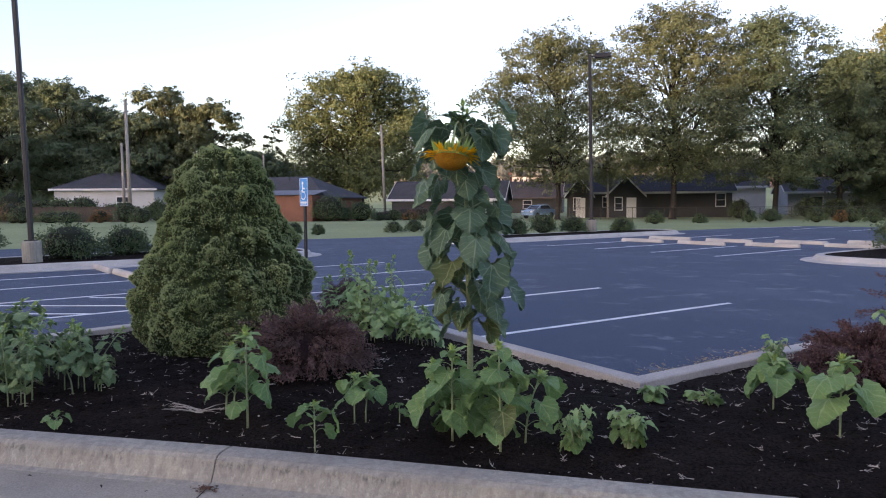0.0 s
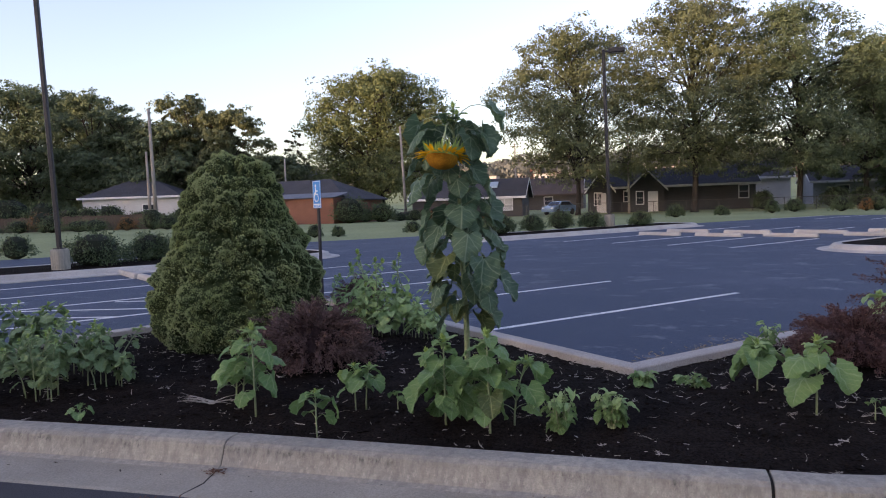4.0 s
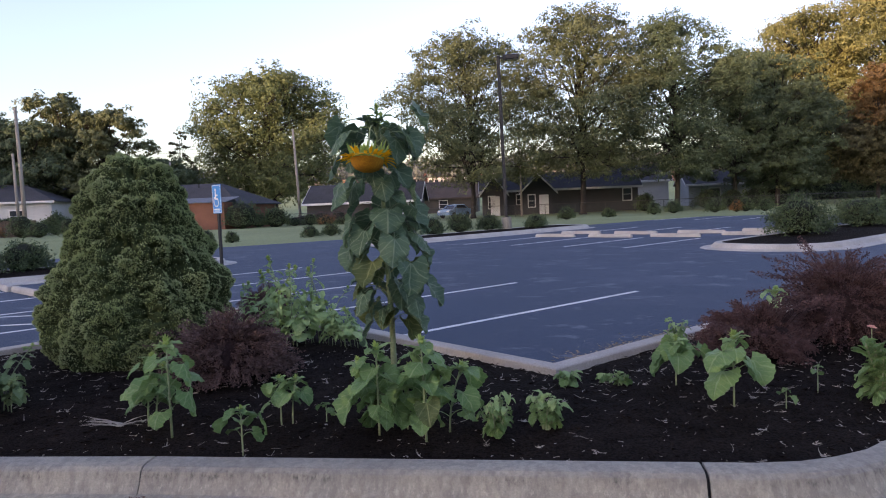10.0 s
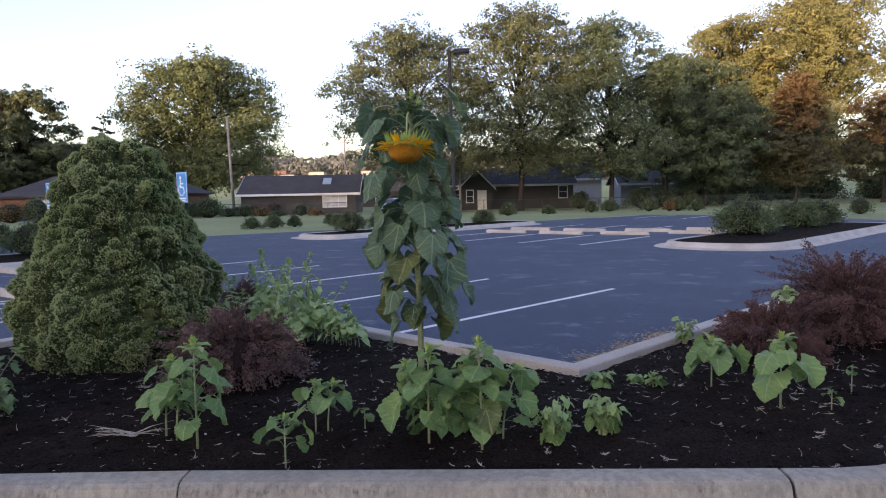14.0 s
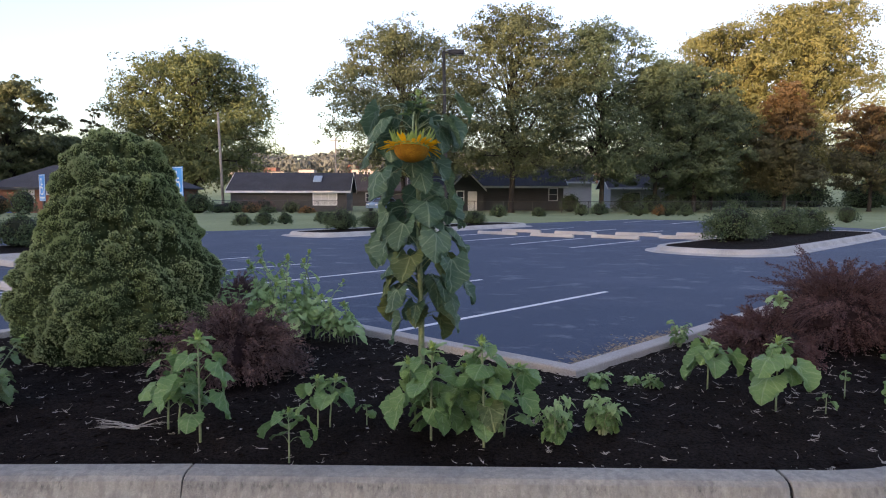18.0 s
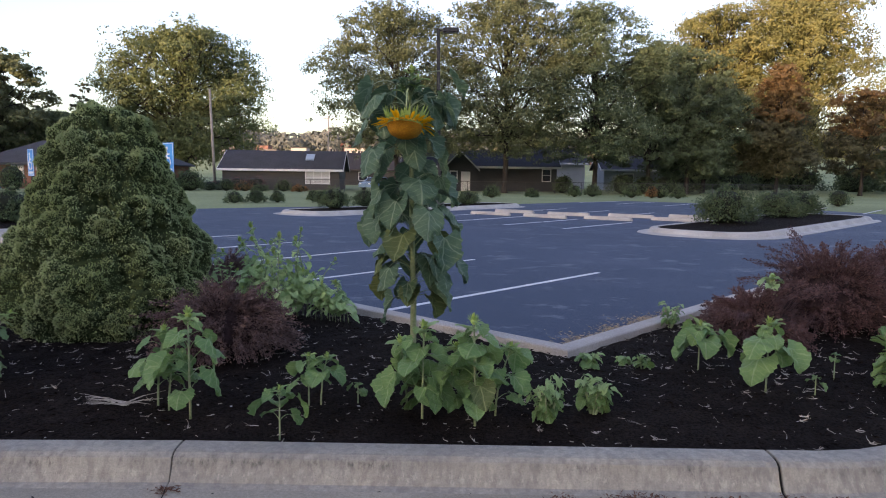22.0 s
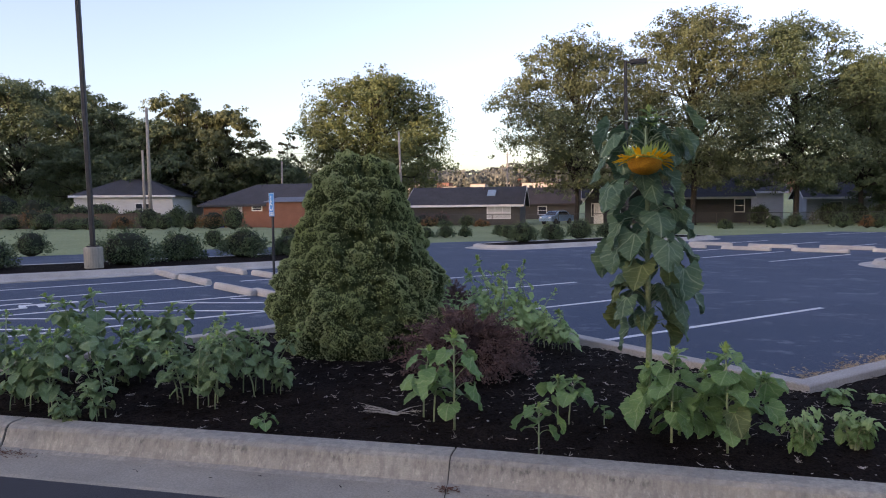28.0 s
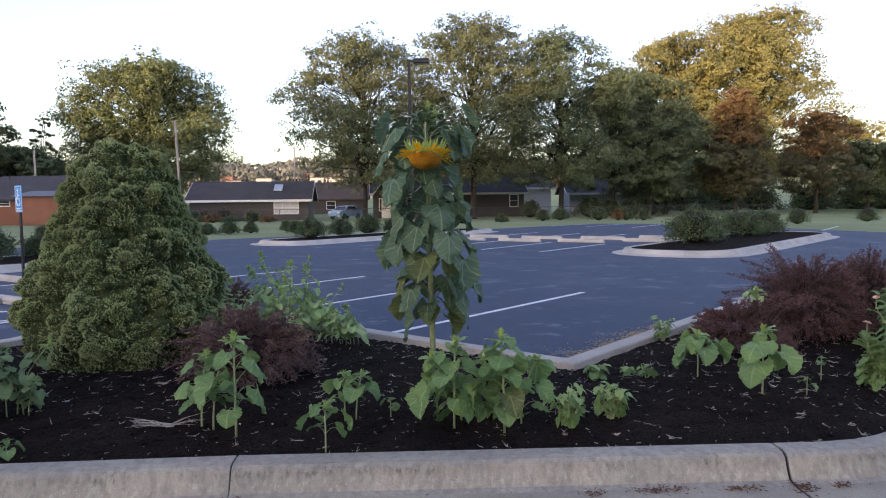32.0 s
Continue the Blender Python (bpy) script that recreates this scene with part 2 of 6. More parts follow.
MAT_SHINGLE_BROWN = surface("brown shingles", (0.075, 0.06, 0.055), (0.13, 0.11, 0.1), 14, 0.6, 0.75, 0.92, 0, 0.2, 0.01, (1, 1, 5))
MAT_SIDING_DARK = surface("taupe siding", (0.055, 0.052, 0.05), (0.08, 0.075, 0.072), 3, 0.5, 0.85, 0.8, 0, 0.3, 0.01, (0.3, 0.3, 14))
MAT_SIDING_WHITE = surface("white siding", (0.5, 0.5, 0.5), (0.62, 0.62, 0.62), 3, 0.5, 0.85, 0.75, 0, 0.3, 0.01, (0.3, 0.3, 14))
MAT_SIDING_GREY = surface("grey siding", (0.28, 0.31, 0.35), (0.37, 0.4, 0.44), 3, 0.5, 0.85, 0.75, 0, 0.3, 0.01, (0.3, 0.3, 14))
MAT_BRICK = surface("orange brick", (0.185, 0.085, 0.058), (0.27, 0.13, 0.09), 9, 0.8, 0.8, 0.9, 0, 0.25, 0.01, (2, 2, 6))
MAT_TRIM = surface("white trim", (0.62, 0.63, 0.64), (0.75, 0.75, 0.75), 20, 1, 0.9, 0.6, 0, 0.4, 0)
MAT_SHEET = surface("grey corrugated sheet", (0.2, 0.2, 0.21), (0.32, 0.32, 0.33), 12, 1, 0.8, 0.6, 0.3, 0.4, 0)
MAT_FENCE = surface("old fence boards", (0.07, 0.055, 0.045), (0.13, 0.105, 0.085), 8, 0.7, 0.7, 0.95, 0, 0.2, 0.01, (5, 5, 0.4))
MAT_WIRE = surface("galvanised wire", (0.06, 0.06, 0.06), (0.11, 0.11, 0.11), 30, 2, 0.9, 0.5, 0.6, 0.5, 0)
# The sky's reflection is put into the pane's colour as pale blue-grey.
MAT_SKYLIGHT = surface("skylight with sky sheen in colour", (0.28, 0.38, 0.46), (0.36, 0.46, 0.54), 6, 1, 0.9, 0.3, 0, 0.5, 0)
MAT_CURTAIN = surface("pale curtain behind glass", (0.42, 0.42, 0.42), (0.52, 0.52, 0.52), 8, 1, 0.9, 0.3, 0, 0.5, 0)
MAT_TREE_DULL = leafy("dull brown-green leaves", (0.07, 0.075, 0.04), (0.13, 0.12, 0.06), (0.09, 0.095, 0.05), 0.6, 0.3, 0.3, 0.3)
MAT_FAR = surface("pale far walls", (0.42, 0.36, 0.33), (0.55, 0.5, 0.46), 2, 0.3, 0.85, 0.9)
MAT_FARRED = surface("red far walls", (0.22, 0.1, 0.085), (0.3, 0.16, 0.13), 2, 0.3, 0.85, 0.9)
MAT_BINBLUE = surface("blue plastic bin", (0.02, 0.06, 0.3), (0.03, 0.08, 0.38), 20, 2, 0.85, 0.5)
MAT_CARPAINT = surface("pale blue car paint", (0.24, 0.37, 0.56), (0.29, 0.42, 0.6), 20, 2, 0.9, 0.25, 0.1, 0.5, 0)
MAT_RUBBER = surface("tyre rubber", (0.015, 0.015, 0.015), (0.03, 0.03, 0.03), 40, 3, 0.9, 0.8)
MAT_GLASS, _nt, _b = shade("window glass", 0.06, 0, 0.8)
_b.inputs["Base Color"].default_value = (0.03, 0.035, 0.045, 1)

MAT_SPRUCE = leafy("spruce needles", (0.2, 0.27, 0.12), (0.47, 0.53, 0.29), (0.28, 0.345, 0.145), 0.85, 0.12, 0.08, 1.6)
# Twig colour darkened further: it carries the shade in hollows between tufts.
MAT_SPRUCE_CORE = surface("spruce twigs and hollow shade", (0.03, 0.045, 0.017), (0.065, 0.085, 0.034), 40, 2, 0.6, 0.95, 0, 0.1)
MAT_BARBERRY = leafy("barberry leaves", (0.076, 0.046, 0.043), (0.2, 0.128, 0.114), (0.142, 0.09, 0.08), 0.55, 0.2, 0.3, 3)
MAT_BARBERRY_RED = leafy("dark red barberry leaves", (0.062, 0.034, 0.034), (0.168, 0.094, 0.086), (0.115, 0.063, 0.058), 0.55, 0.2, 0.3, 3)
MAT_BARBERRY_CORE = surface("barberry twigs", (0.035, 0.02, 0.02), (0.08, 0.046, 0.043), 45, 6, 0.5, 0.95, 0, 0.2, 0.03)
MAT_SHRUB = leafy("boxwood leaves", (0.035, 0.06, 0.028), (0.12, 0.16, 0.07), (0.06, 0.1, 0.045), 0.55, 0.15, 0.3, 4)
MAT_SHRUB_CORE = surface("shrub inner twigs", (0.012, 0.018, 0.009), (0.03, 0.038, 0.02), 30, 2, 0.6, 0.95)
MAT_SHRUB_ORANGE = leafy("rust shrub leaves", (0.16, 0.075, 0.03), (0.26, 0.13, 0.05), (0.1, 0.09, 0.04), 0.6, 0.15, 0.3, 2)
MAT_TREE = leafy("green tree leaves", (0.085, 0.11, 0.05), (0.185, 0.2, 0.095), (0.125, 0.142, 0.07), 0.6, 0.3, 0.3, 0.25)
MAT_MAPLE = leafy("maple leaves", (0.08, 0.115, 0.045), (0.21, 0.23, 0.092), (0.14, 0.16, 0.062), 0.6, 0.3, 0.3, 0.2)
# Distance haze is mixed into these leaf tones as pale grey.
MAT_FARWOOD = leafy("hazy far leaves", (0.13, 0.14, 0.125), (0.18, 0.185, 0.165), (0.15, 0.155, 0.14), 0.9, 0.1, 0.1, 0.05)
MAT_COTTAGE = surface("dark slate siding", (0.038, 0.04, 0.044), (0.06, 0.062, 0.068), 3, 0.5, 0.85, 0.8, 0, 0.3, 0.01, (0.3, 0.3, 14))
MAT_TREE_DARK = leafy("dark tree leaves", (0.066, 0.097, 0.05), (0.142, 0.176, 0.086), (0.096, 0.132, 0.07), 0.6, 0.25, 0.3, 0.25)
MAT_TREE_GOLD = leafy("yellowing tree leaves", (0.19, 0.18, 0.06), (0.33, 0.295, 0.105), (0.17, 0.18, 0.07), 0.6, 0.3, 0.3, 0.25)
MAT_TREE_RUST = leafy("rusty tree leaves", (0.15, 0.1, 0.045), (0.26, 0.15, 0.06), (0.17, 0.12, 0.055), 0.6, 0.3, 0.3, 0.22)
MAT_LEAF = broad_leaf("sunflower leaf", (0.048, 0.105, 0.056), (0.115, 0.19, 0.105), (0.3, 0.38, 0.24), 0.45, 0.22, 0.65)
MAT_LEAF_YOUNG = broad_leaf("young sunflower leaf", (0.095, 0.2, 0.066), (0.2, 0.33, 0.118), (0.38, 0.5, 0.26), 0.45, 0.25, 0.5)
MAT_LEAF_PALE = broad_leaf("grey-green young leaf", (0.095, 0.175, 0.068), (0.21, 0.305, 0.14), (0.34, 0.42, 0.25), 0.45, 0.22, 0.4)
MAT_LEAF_LIGHT = broad_leaf("light green young leaf", (0.24, 0.4, 0.15), (0.4, 0.55, 0.26), (0.5, 0.6, 0.36), 0.5, 0.3, 0.4)
MAT_LEAF_OLD = broad_leaf("yellowing leaf", (0.075, 0.115, 0.04), (0.13, 0.155, 0.05), (0.26, 0.3, 0.13))
MAT_STEM = surface("green stem", (0.2, 0.27, 0.13), (0.32, 0.38, 0.22), 60, 5, 0.8, 0.75)
MAT_BUD = leafy("bud bracts", (0.24, 0.36, 0.09), (0.4, 0.52, 0.16), (0.3, 0.42, 0.12), 0.6, 0.25, 0.3, 20)
MAT_PETAL = leafy("yellow petals", (0.9, 0.42, 0.004), (1.0, 0.62, 0.014), (0.95, 0.52, 0.008), 0.5, 0.35, 0.3, 20)
MAT_DISC = surface("orange flower disc", (0.34, 0.14, 0.012), (0.6, 0.29, 0.018), 120, 14, 0.7, 0.85, 0, 0.2, 0.008)
MAT_PINK = leafy("pink petals", (0.68, 0.36, 0.32), (0.82, 0.56, 0.48), (0.74, 0.44, 0.38), 0.6, 0.3, 0.3, 30)


# ---- mesh building ----
class Mesh:
    def __init__(self):
        self.v, self.f, self.uv, self.smooth = [], [], None, False

    def add(self, vs, fs):
        n = len(self.v)
        self.v.extend(tuple(p) for p in vs)
        self.f.extend(tuple(i + n for i in f) for f in fs)
        return self

    def box(self, x0, x1, y0, y1, z0, z1, m=None):
        vs = [Vector(p) for p in ((x0, y0, z0), (x1, y0, z0), (x1, y1, z0), (x0, y1, z0), (x0, y0, z1), (x1, y0, z1), (x1, y1, z1), (x0, y1, z1))]
        if m is not None:
            vs = [m @ p for p in vs]
        return self.add(vs, [(3, 2, 1, 0), (4, 5, 6, 7), (0, 1, 5, 4), (1, 2, 6, 5), (2, 3, 7, 6), (3, 0, 4, 7)])

    def bevel_box(self, x0, x1, y0, y1, z0, z1, r, m=None):
        vs = []
        for z, k in ((z0, r), (z0 + r, 0), (z1 - r, 0), (z1, r)):
            for x, y, sx, sy in ((x0, y0, 1, 1), (x1, y0, -1, 1), (x1, y1, -1, -1), (x0, y1, 1, -1)):
                a, b = (r, k) if True else (k, r)
                vs += [Vector((x + sx * max(k, 0), y + sy * (r + k * 0.0), z)), Vector((x + sx * r, y + sy * max(k, 0), z))] if sx * sy > 0 else [Vector((x + sx * r, y + sy * max(k, 0), z)), Vector((x + sx * max(k, 0), y + sy * r, z))]
        if m is not None:
            vs = [m @ p for p in vs]
        fs = [tuple(range(7, -1, -1)), tuple(range(24, 32))]
        for k in range(3):
            fs += [(k * 8 + i, k * 8 + (i + 1) % 8, k * 8 + 8 + (i + 1) % 8, k * 8 + 8 + i) for i in range(8)]
        return self.add(vs, fs)

    def tube(self, pts, radii, n=8, cap=True):
        pts = [Vector(p) for p in pts]
        if isinstance(radii, (int, float)):
            radii = [radii] * len(pts)
        rings, side = [], None
        for i, p in enumerate(pts):
            d = (pts[min(i + 1, len(pts) - 1)] - pts[max(i - 1, 0)]).normalized()
            if side is None:
                side = d.orthogonal().normalized()
            side = (side - d * side.dot(d)).normalized()
            up = d.cross(side)
            rings += [p + (side * math.cos(a) + up * math.sin(a)) * radii[i] for a in [2 * math.pi * k / n for k in range(n)]]
        fs = [(i * n + k, i * n + (k + 1) % n, (i + 1) * n + (k + 1) % n, (i + 1) * n + k) for i in range(len(pts) - 1) for k in range(n)]
        if cap:
            fs += [tuple(range(n - 1, -1, -1)), tuple(range((len(pts) - 1) * n, len(pts) * n))]
        return self.add(rings, fs)

    def lathe(self, profile, n=16, at=(0, 0, 0)):
        vs = [(at[0] + r * math.cos(2 * math.pi * k / n), at[1] + r * math.sin(2 * math.pi * k / n), at[2] + z) for r, z in profile for k in range(n)]
        fs = [(i * n + k, i * n + (k + 1) % n, (i + 1) * n + (k + 1) % n, (i + 1) * n + k) for i in range(len(profile) - 1) for k in range(n)]
        fs += [tuple(range(n - 1, -1, -1)), tuple(range((len(profile) - 1) * n, len(profile) * n))]
        return self.add(vs, fs)

    def prism(self, outline, z0, z1):
        n = len(outline)
        z0s = z0 if callable(z0) else (lambda x, y: z0)
        z1s = z1 if callable(z1) else (lambda x, y: z1)
        vs = [(x, y, z0s(x, y)) for x, y in outline] + [(x, y, z1s(x, y)) for x, y in outline]
        return self.add(vs, [tuple(range(n - 1, -1, -1)), tuple(range(n, 2 * n))] + [(i, (i + 1) % n, (i + 1) % n + n, i + n) for i in range(n)])

    def data(self, name, material):
        me = bpy.data.meshes.new(name)
        me.from_pydata(self.v, [], self.f)
        if self.uv:
            layer = me.uv_layers.new(name="UVMap")
            idx = np.empty(len(me.loops), dtype=np.int32)
            me.loops.foreach_get("vertex_index", idx)
            layer.data.foreach_set("uv", np.array(self.uv, dtype=np.float32)[idx].ravel())
        if self.smooth:
            me.polygons.foreach_set("use_smooth", [True] * len(me.polygons))
        me.materials.append(material)
        return me


def quads(corners, name, material):
    """A mesh of loose quads from an array (n, 4, 3)."""
    n = len(corners)
    me = bpy.data.meshes.new(name)
    me.vertices.add(n * 4)
    me.vertices.foreach_set("co", np.asarray(corners, dtype=np.float32).ravel())
    me.loops.add(n * 4)
    me.loops.foreach_set("vertex_index", np.arange(n * 4, dtype=np.int32))
    me.polygons.add(n)
    me.polygons.foreach_set("loop_start", np.arange(0, n * 4, 4, dtype=np.int32))
    me.polygons.foreach_set("loop_total", np.full(n, 4, dtype=np.int32))
    me.materials.append(material)
    me.update(calc_edges=True)
    me.validate()
    return me


def part(name, mesh, material, parent, label="", m=None):
    """One mesh object under a thing or under a part."""
    ob = new(name, mesh.data(name, material) if isinstance(mesh, Mesh) else mesh)
    ob.parent = parent
    if m is not None:
        ob.matrix_basis = m
    if label:
        ob["label"] = label
    return ob


def thing(name, label, category, m=None, group="", kind=""):
    ob = new(name)
    ob.empty_display_size = 0.1
    if m is not None:
        ob.matrix_basis = m
    return tagged(ob, label, category, group, kind)


def solid(name, mesh, material, label, category, kind="", group="", m=None):
    ob = new(name, mesh.data(name, material) if isinstance(mesh, Mesh) else mesh)
    if m is not None:
        ob.matrix_basis = m
    return tagged(ob, label, category, group, kind)


def gz(y):
    """The land rises a little across the lot and falls again towards the houses."""
    return 0.0 if y < 0 else 0.0075 * y if y < 35 else 0.2625 * (70 - y) / 35 if y < 70 else 0.0


def far_z(y):
    """Beyond the houses the town climbs a gentle slope."""
    return gz(y) if y < 150 else min(14.0, (y - 150) * 0.08)


U, V, C = Vector((0.688, 0.7257)), Vector((-0.8, 0.6)), Vector((2.335, 2.13))
BU, BV, BC = Vector((0.69, 0.724)), Vector((-0.762, 0.648)), Vector((2.356, 2.0))


def lot(u, v):
    """From the stall grid (along a stall, across the stalls) to the plan."""
    p = C + U * u + V * v
    return p.x, p.y


def arm(u, v):
    """The same for the planting bed, whose arms run a little off the stall grid."""
    p = BC + BU * u + BV * v
    return p.x, p.y


# ---- ground, lot, road ----
def ground_sheet():
    ys = [-900, -60, 0, 35, 70, 160, 320, 1800]
    xs = [-1600, -400, -120, -40, 0, 40, 120, 400, 1600]
    m = Mesh()
    m.v = [(x, y, far_z(y) - 0.03) for y in ys for x in xs]
    n = len(xs)
    m.f = [(j * n + i, j * n + i + 1, (j + 1) * n + i + 1, (j + 1) * n + i) for j in range(len(ys) - 1) for i in range(n - 1)]
    return solid("ground", m, MAT_GRASS, "mown green lawn that reaches the horizon", "lawn", "structure")


def sheet(name, outline, lift, material, label, category):
    """A flat-laid sheet cut along the bends of the land."""
    bm = bmesh.new()
    bm.faces.new([bm.verts.new((x, y, 0)) for x, y in outline])
    for y in (0, 35, 70):
        bmesh.ops.bisect_plane(bm, geom=bm.verts[:] + bm.edges[:] + bm.faces[:], plane_co=(0, y, 0), plane_no=(0, 1, 0))
    for v in bm.verts:
        v.co.z = gz(v.co.y) + lift
    bmesh.ops.triangulate(bm, faces=bm.faces[:])
    me = bpy.data.meshes.new(name)
    bm.to_mesh(me)
    bm.free()
    me.materials.append(material)
    return solid(name, me, material, label, category, "structure")


ground_sheet()
sheet("parking_lot", [(-90, 0.3), (-13, 0.3), (3.2, 0.3), (7.5, 1.2), (18, 9), (90, 9), (90, 13), (32, 15), (22.5, 21), (20.5, 24.5), (18.6, 29.5), (15.8, 36), (12.2, 39.0), (7.1, 33.8), (3.4, 30.6), (-1.0, 28.8), (-5.9, 26.0), (-8.3, 24.3), (-13, 21.3), (-16.6, 18), (-19.2, 15.2), (-30, 6), (-90, -0.2)], 0.0, MAT_ASPHALT,
      "dark blue-black sealed asphalt of the parking lot", "parking lot")
sheet("road", [(-90, -30), (90, -30), (90, 8.99), (18, 8.99), (7.5, 1.15), (3.2, 0.29), (-90, 0.29)], 0.001, MAT_ROAD, "dark asphalt lane along the concrete gutter", "road")


# ---- kerbs and beds ----
def offset_path(pts, d):
    """The path pts moved d to its left."""
    out = []
    for i, p in enumerate(pts):
        a, b = Vector(pts[max(i - 1, 0)]), Vector(pts[min(i + 1, len(pts) - 1)])
        t = (b - a).normalized()
        k = 1.0
        if 0 < i < len(pts) - 1:
            t1 = (Vector(pts[i]) - a).normalized()
            k = 1.0 / max(0.5, t.dot(t1))
        out.append((p[0] - t.y * d * k, p[1] + t.x * d * k))
    return out


def kerb_run(pts, profile, closed=False):
    """Sweep a profile of (offset to the left, height) along a path in the plan."""
    m = Mesh()
    if closed:
        pts = [pts[-1]] + list(pts) + [pts[0], pts[1]]
    lines = [offset_path(pts, d) for d, _ in profile]
    if closed:
        lines = [ln[1:-1] for ln in lines]
    k, n = len(profile), len(lines[0])
    vs = [(lines[j][i][0], lines[j][i][1], gz(lines[j][i][1]) + profile[j][1]) for i in range(n) for j in range(k)]
    fs = [(i * k + j, i * k + j + 1, (i + 1) * k + j + 1, (i + 1) * k + j) for i in range(n - 1) for j in range(k - 1)]
    if not closed:
        fs += [tuple(range(k)), tuple(range(n * k - 1, (n - 1) * k - 1, -1))]
    m.add(vs, fs)
    m.smooth = False
    return m


FRONT = [(0.0, -0.05), (0.0, 0.145), (-0.012, 0.152), (-0.11, 0.152), (-0.15, 0.145), (-0.175, 0.125), (-0.2, 0.06), (-0.225, 0.018), (-0.27, 0.006), (-0.27, -0.05)]
GUTTER = [(-0.27, -0.05), (-0.27, 0.006), (-0.45, 0.003), (-0.6, 0.006), (-0.637, 0.0), (-0.64, -0.05)]
JOINTS = [-12.2, -9.15, -6.1, -3.05, 0.0, 3.05]
front_kerb = thing("front_kerb", "pale concrete kerb and gutter with stained face and dark joints", "kerb", kind="structure")


def front_curve():
    pts = [(3.05, 0.0), (3.33, 0.0), (3.55, 0.03), (3.75, 0.1), (3.95, 0.21), (4.12, 0.36), (4.4, 0.66), (4.75, 1.06), (5.1, 1.45)]
    pts += [(5.1 + 0.695 * k, 1.45 + 0.719 * k) for k in (1, 2, 3, 4.2)]
    e = Vector((5.1 + 0.695 * 4.2, 1.45 + 0.719 * 4.2))
    for a in range(20, 181, 20):
        q = e + BV * 1.2 + (BU * math.sin(radians(a)) - BV * math.cos(radians(a))) * 1.2
        pts.append((q.x, q.y))
    return pts


JOINT_GAP = {0.0: 0.007, -6.1: 0.003}
bow = lambda x: -0.035 * max(0.0, -x)
for a, b in zip(JOINTS[:-1], JOINTS[1:]):
    a, b = a + JOINT_GAP.get(a, 0.008), b - JOINT_GAP.get(b, 0.008)
    run = [(a + (b - a) * k / 4, bow(a + (b - a) * k / 4)) for k in range(5)]
    part("kerb_block", kerb_run(run, FRONT), MAT_KERB, front_kerb)
    part("gutter_slab", kerb_run(run, GUTTER), MAT_GUTTER, front_kerb)
curve = front_curve()
curve[0] = (3.06, 0.0)
part("kerb_block", kerb_run(curve, FRONT), MAT_KERB, front_kerb)
part("gutter_slab", kerb_run(curve, GUTTER), MAT_GUTTER, front_kerb)
FILL = [(-0.005, -0.05), (-0.005, 0.138), (-0.11, 0.142), (-0.145, 0.135), (-0.165, 0.12), (-0.19, 0.055), (-0.215, 0.01), (-0.26, 0.0), (-0.6, -0.003), (-0.6, -0.05)]
for x in JOINTS[1:]:
    g = JOINT_GAP.get(x, 0.008)
    part("joint", kerb_run([(x - g, bow(x - g)), (x + g, bow(x + g))], FILL), MAT_JOINT, front_kerb)

crack = [(0.005, -0.27), (0.02, -0.33), (0.03, -0.39), (0.045, -0.45), (0.035, -0.52), (0.02, -0.62)]
crack_mesh = Mesh()
for (x0, y0), (x1, y1) in zip(crack[:-1], crack[1:]):
    crack_mesh.add([(x0 - 0.003, y0, 0.0068), (x0 + 0.003, y0, 0.0068), (x1 + 0.003, y1, 0.0068), (x1 - 0.003, y1, 0.0068), (x0, y0, -0.01), (x1, y1, -0.01)], [(0, 3, 2, 1), (0, 1, 4), (3, 5, 2), (0, 4, 5, 3), (1, 2, 5, 4)])
part("crack", crack_mesh, MAT_JOINT, front_kerb, "dark crack across the gutter")

LOW = [(0.0, -0.05), (0.0, 0.135), (0.012, 0.146), (0.15, 0.146), (0.175, 0.132), (0.195, -0.05)]
back_kerb = thing("back_kerb", "low grey concrete kerb between mulch bed and parking lot", "kerb", kind="structure")
arm_l = [arm(0, k) for k in (0, 1.4, 2.8, 4.2, 5.4)]
arm_r = [arm(k, 0) for k in (5.4, 4.2, 2.8, 1.4, 0)]
left_run = [arm(0, 5.4), arm(-0.3, 5.8), arm(-0.9, 6.0), (-2.85, 4.3), (-3.2, 3.5), (-3.7, 2.8), (-4.08, 2.1), (-4.5, 1.3), (-5.0, 0.8), (-6.0, 0.5), (-12.2, 0.32)]
part("kerb_block", kerb_run(arm_r[::1] + arm_l[1:], [(-d, z) for d, z in LOW][::-1]), MAT_BACKKERB, back_kerb)
part("kerb_block", kerb_run(left_run, [(-d, z) for d, z in LOW][::-1]), MAT_BACKKERB, back_kerb)

BED = [(-12.2, -0.42), (-6.1, -0.2), (-3.05, -0.1), (0, 0.0), (3.06, 0.0)] + curve[1:]
bed_outline = BED + arm_r + arm_l[1:] + left_run[1:]


def inside(x, y, poly):
    c = False
    for (x1, y1), (x2, y2) in zip(poly, poly[1:] + poly[:1]):
        if (y1 > y) != (y2 > y) and x < (x2 - x1) * (y - y1) / (y2 - y1) + x1:
            c = not c
    return c


def bed_z(x, y):
    d = 1e9
    p = Vector((x, y))
    for a, b in zip(bed_outline, bed_outline[1:] + bed_outline[:1]):
        a, b = Vector(a), Vector(b)
        k = max(0, min(1, (p - a).dot(b - a) / max(1e-9, (b - a).length_squared)))
        d = min(d, (p - a - (b - a) * k).length)
    return 0.105 + 0.07 * min(1.0, d / 0.8) + 0.012 * noise.noise(Vector((x * 2.5, y * 2.5, 0))) + 0.01 * noise.noise(Vector((x * 9, y * 9, 4)))


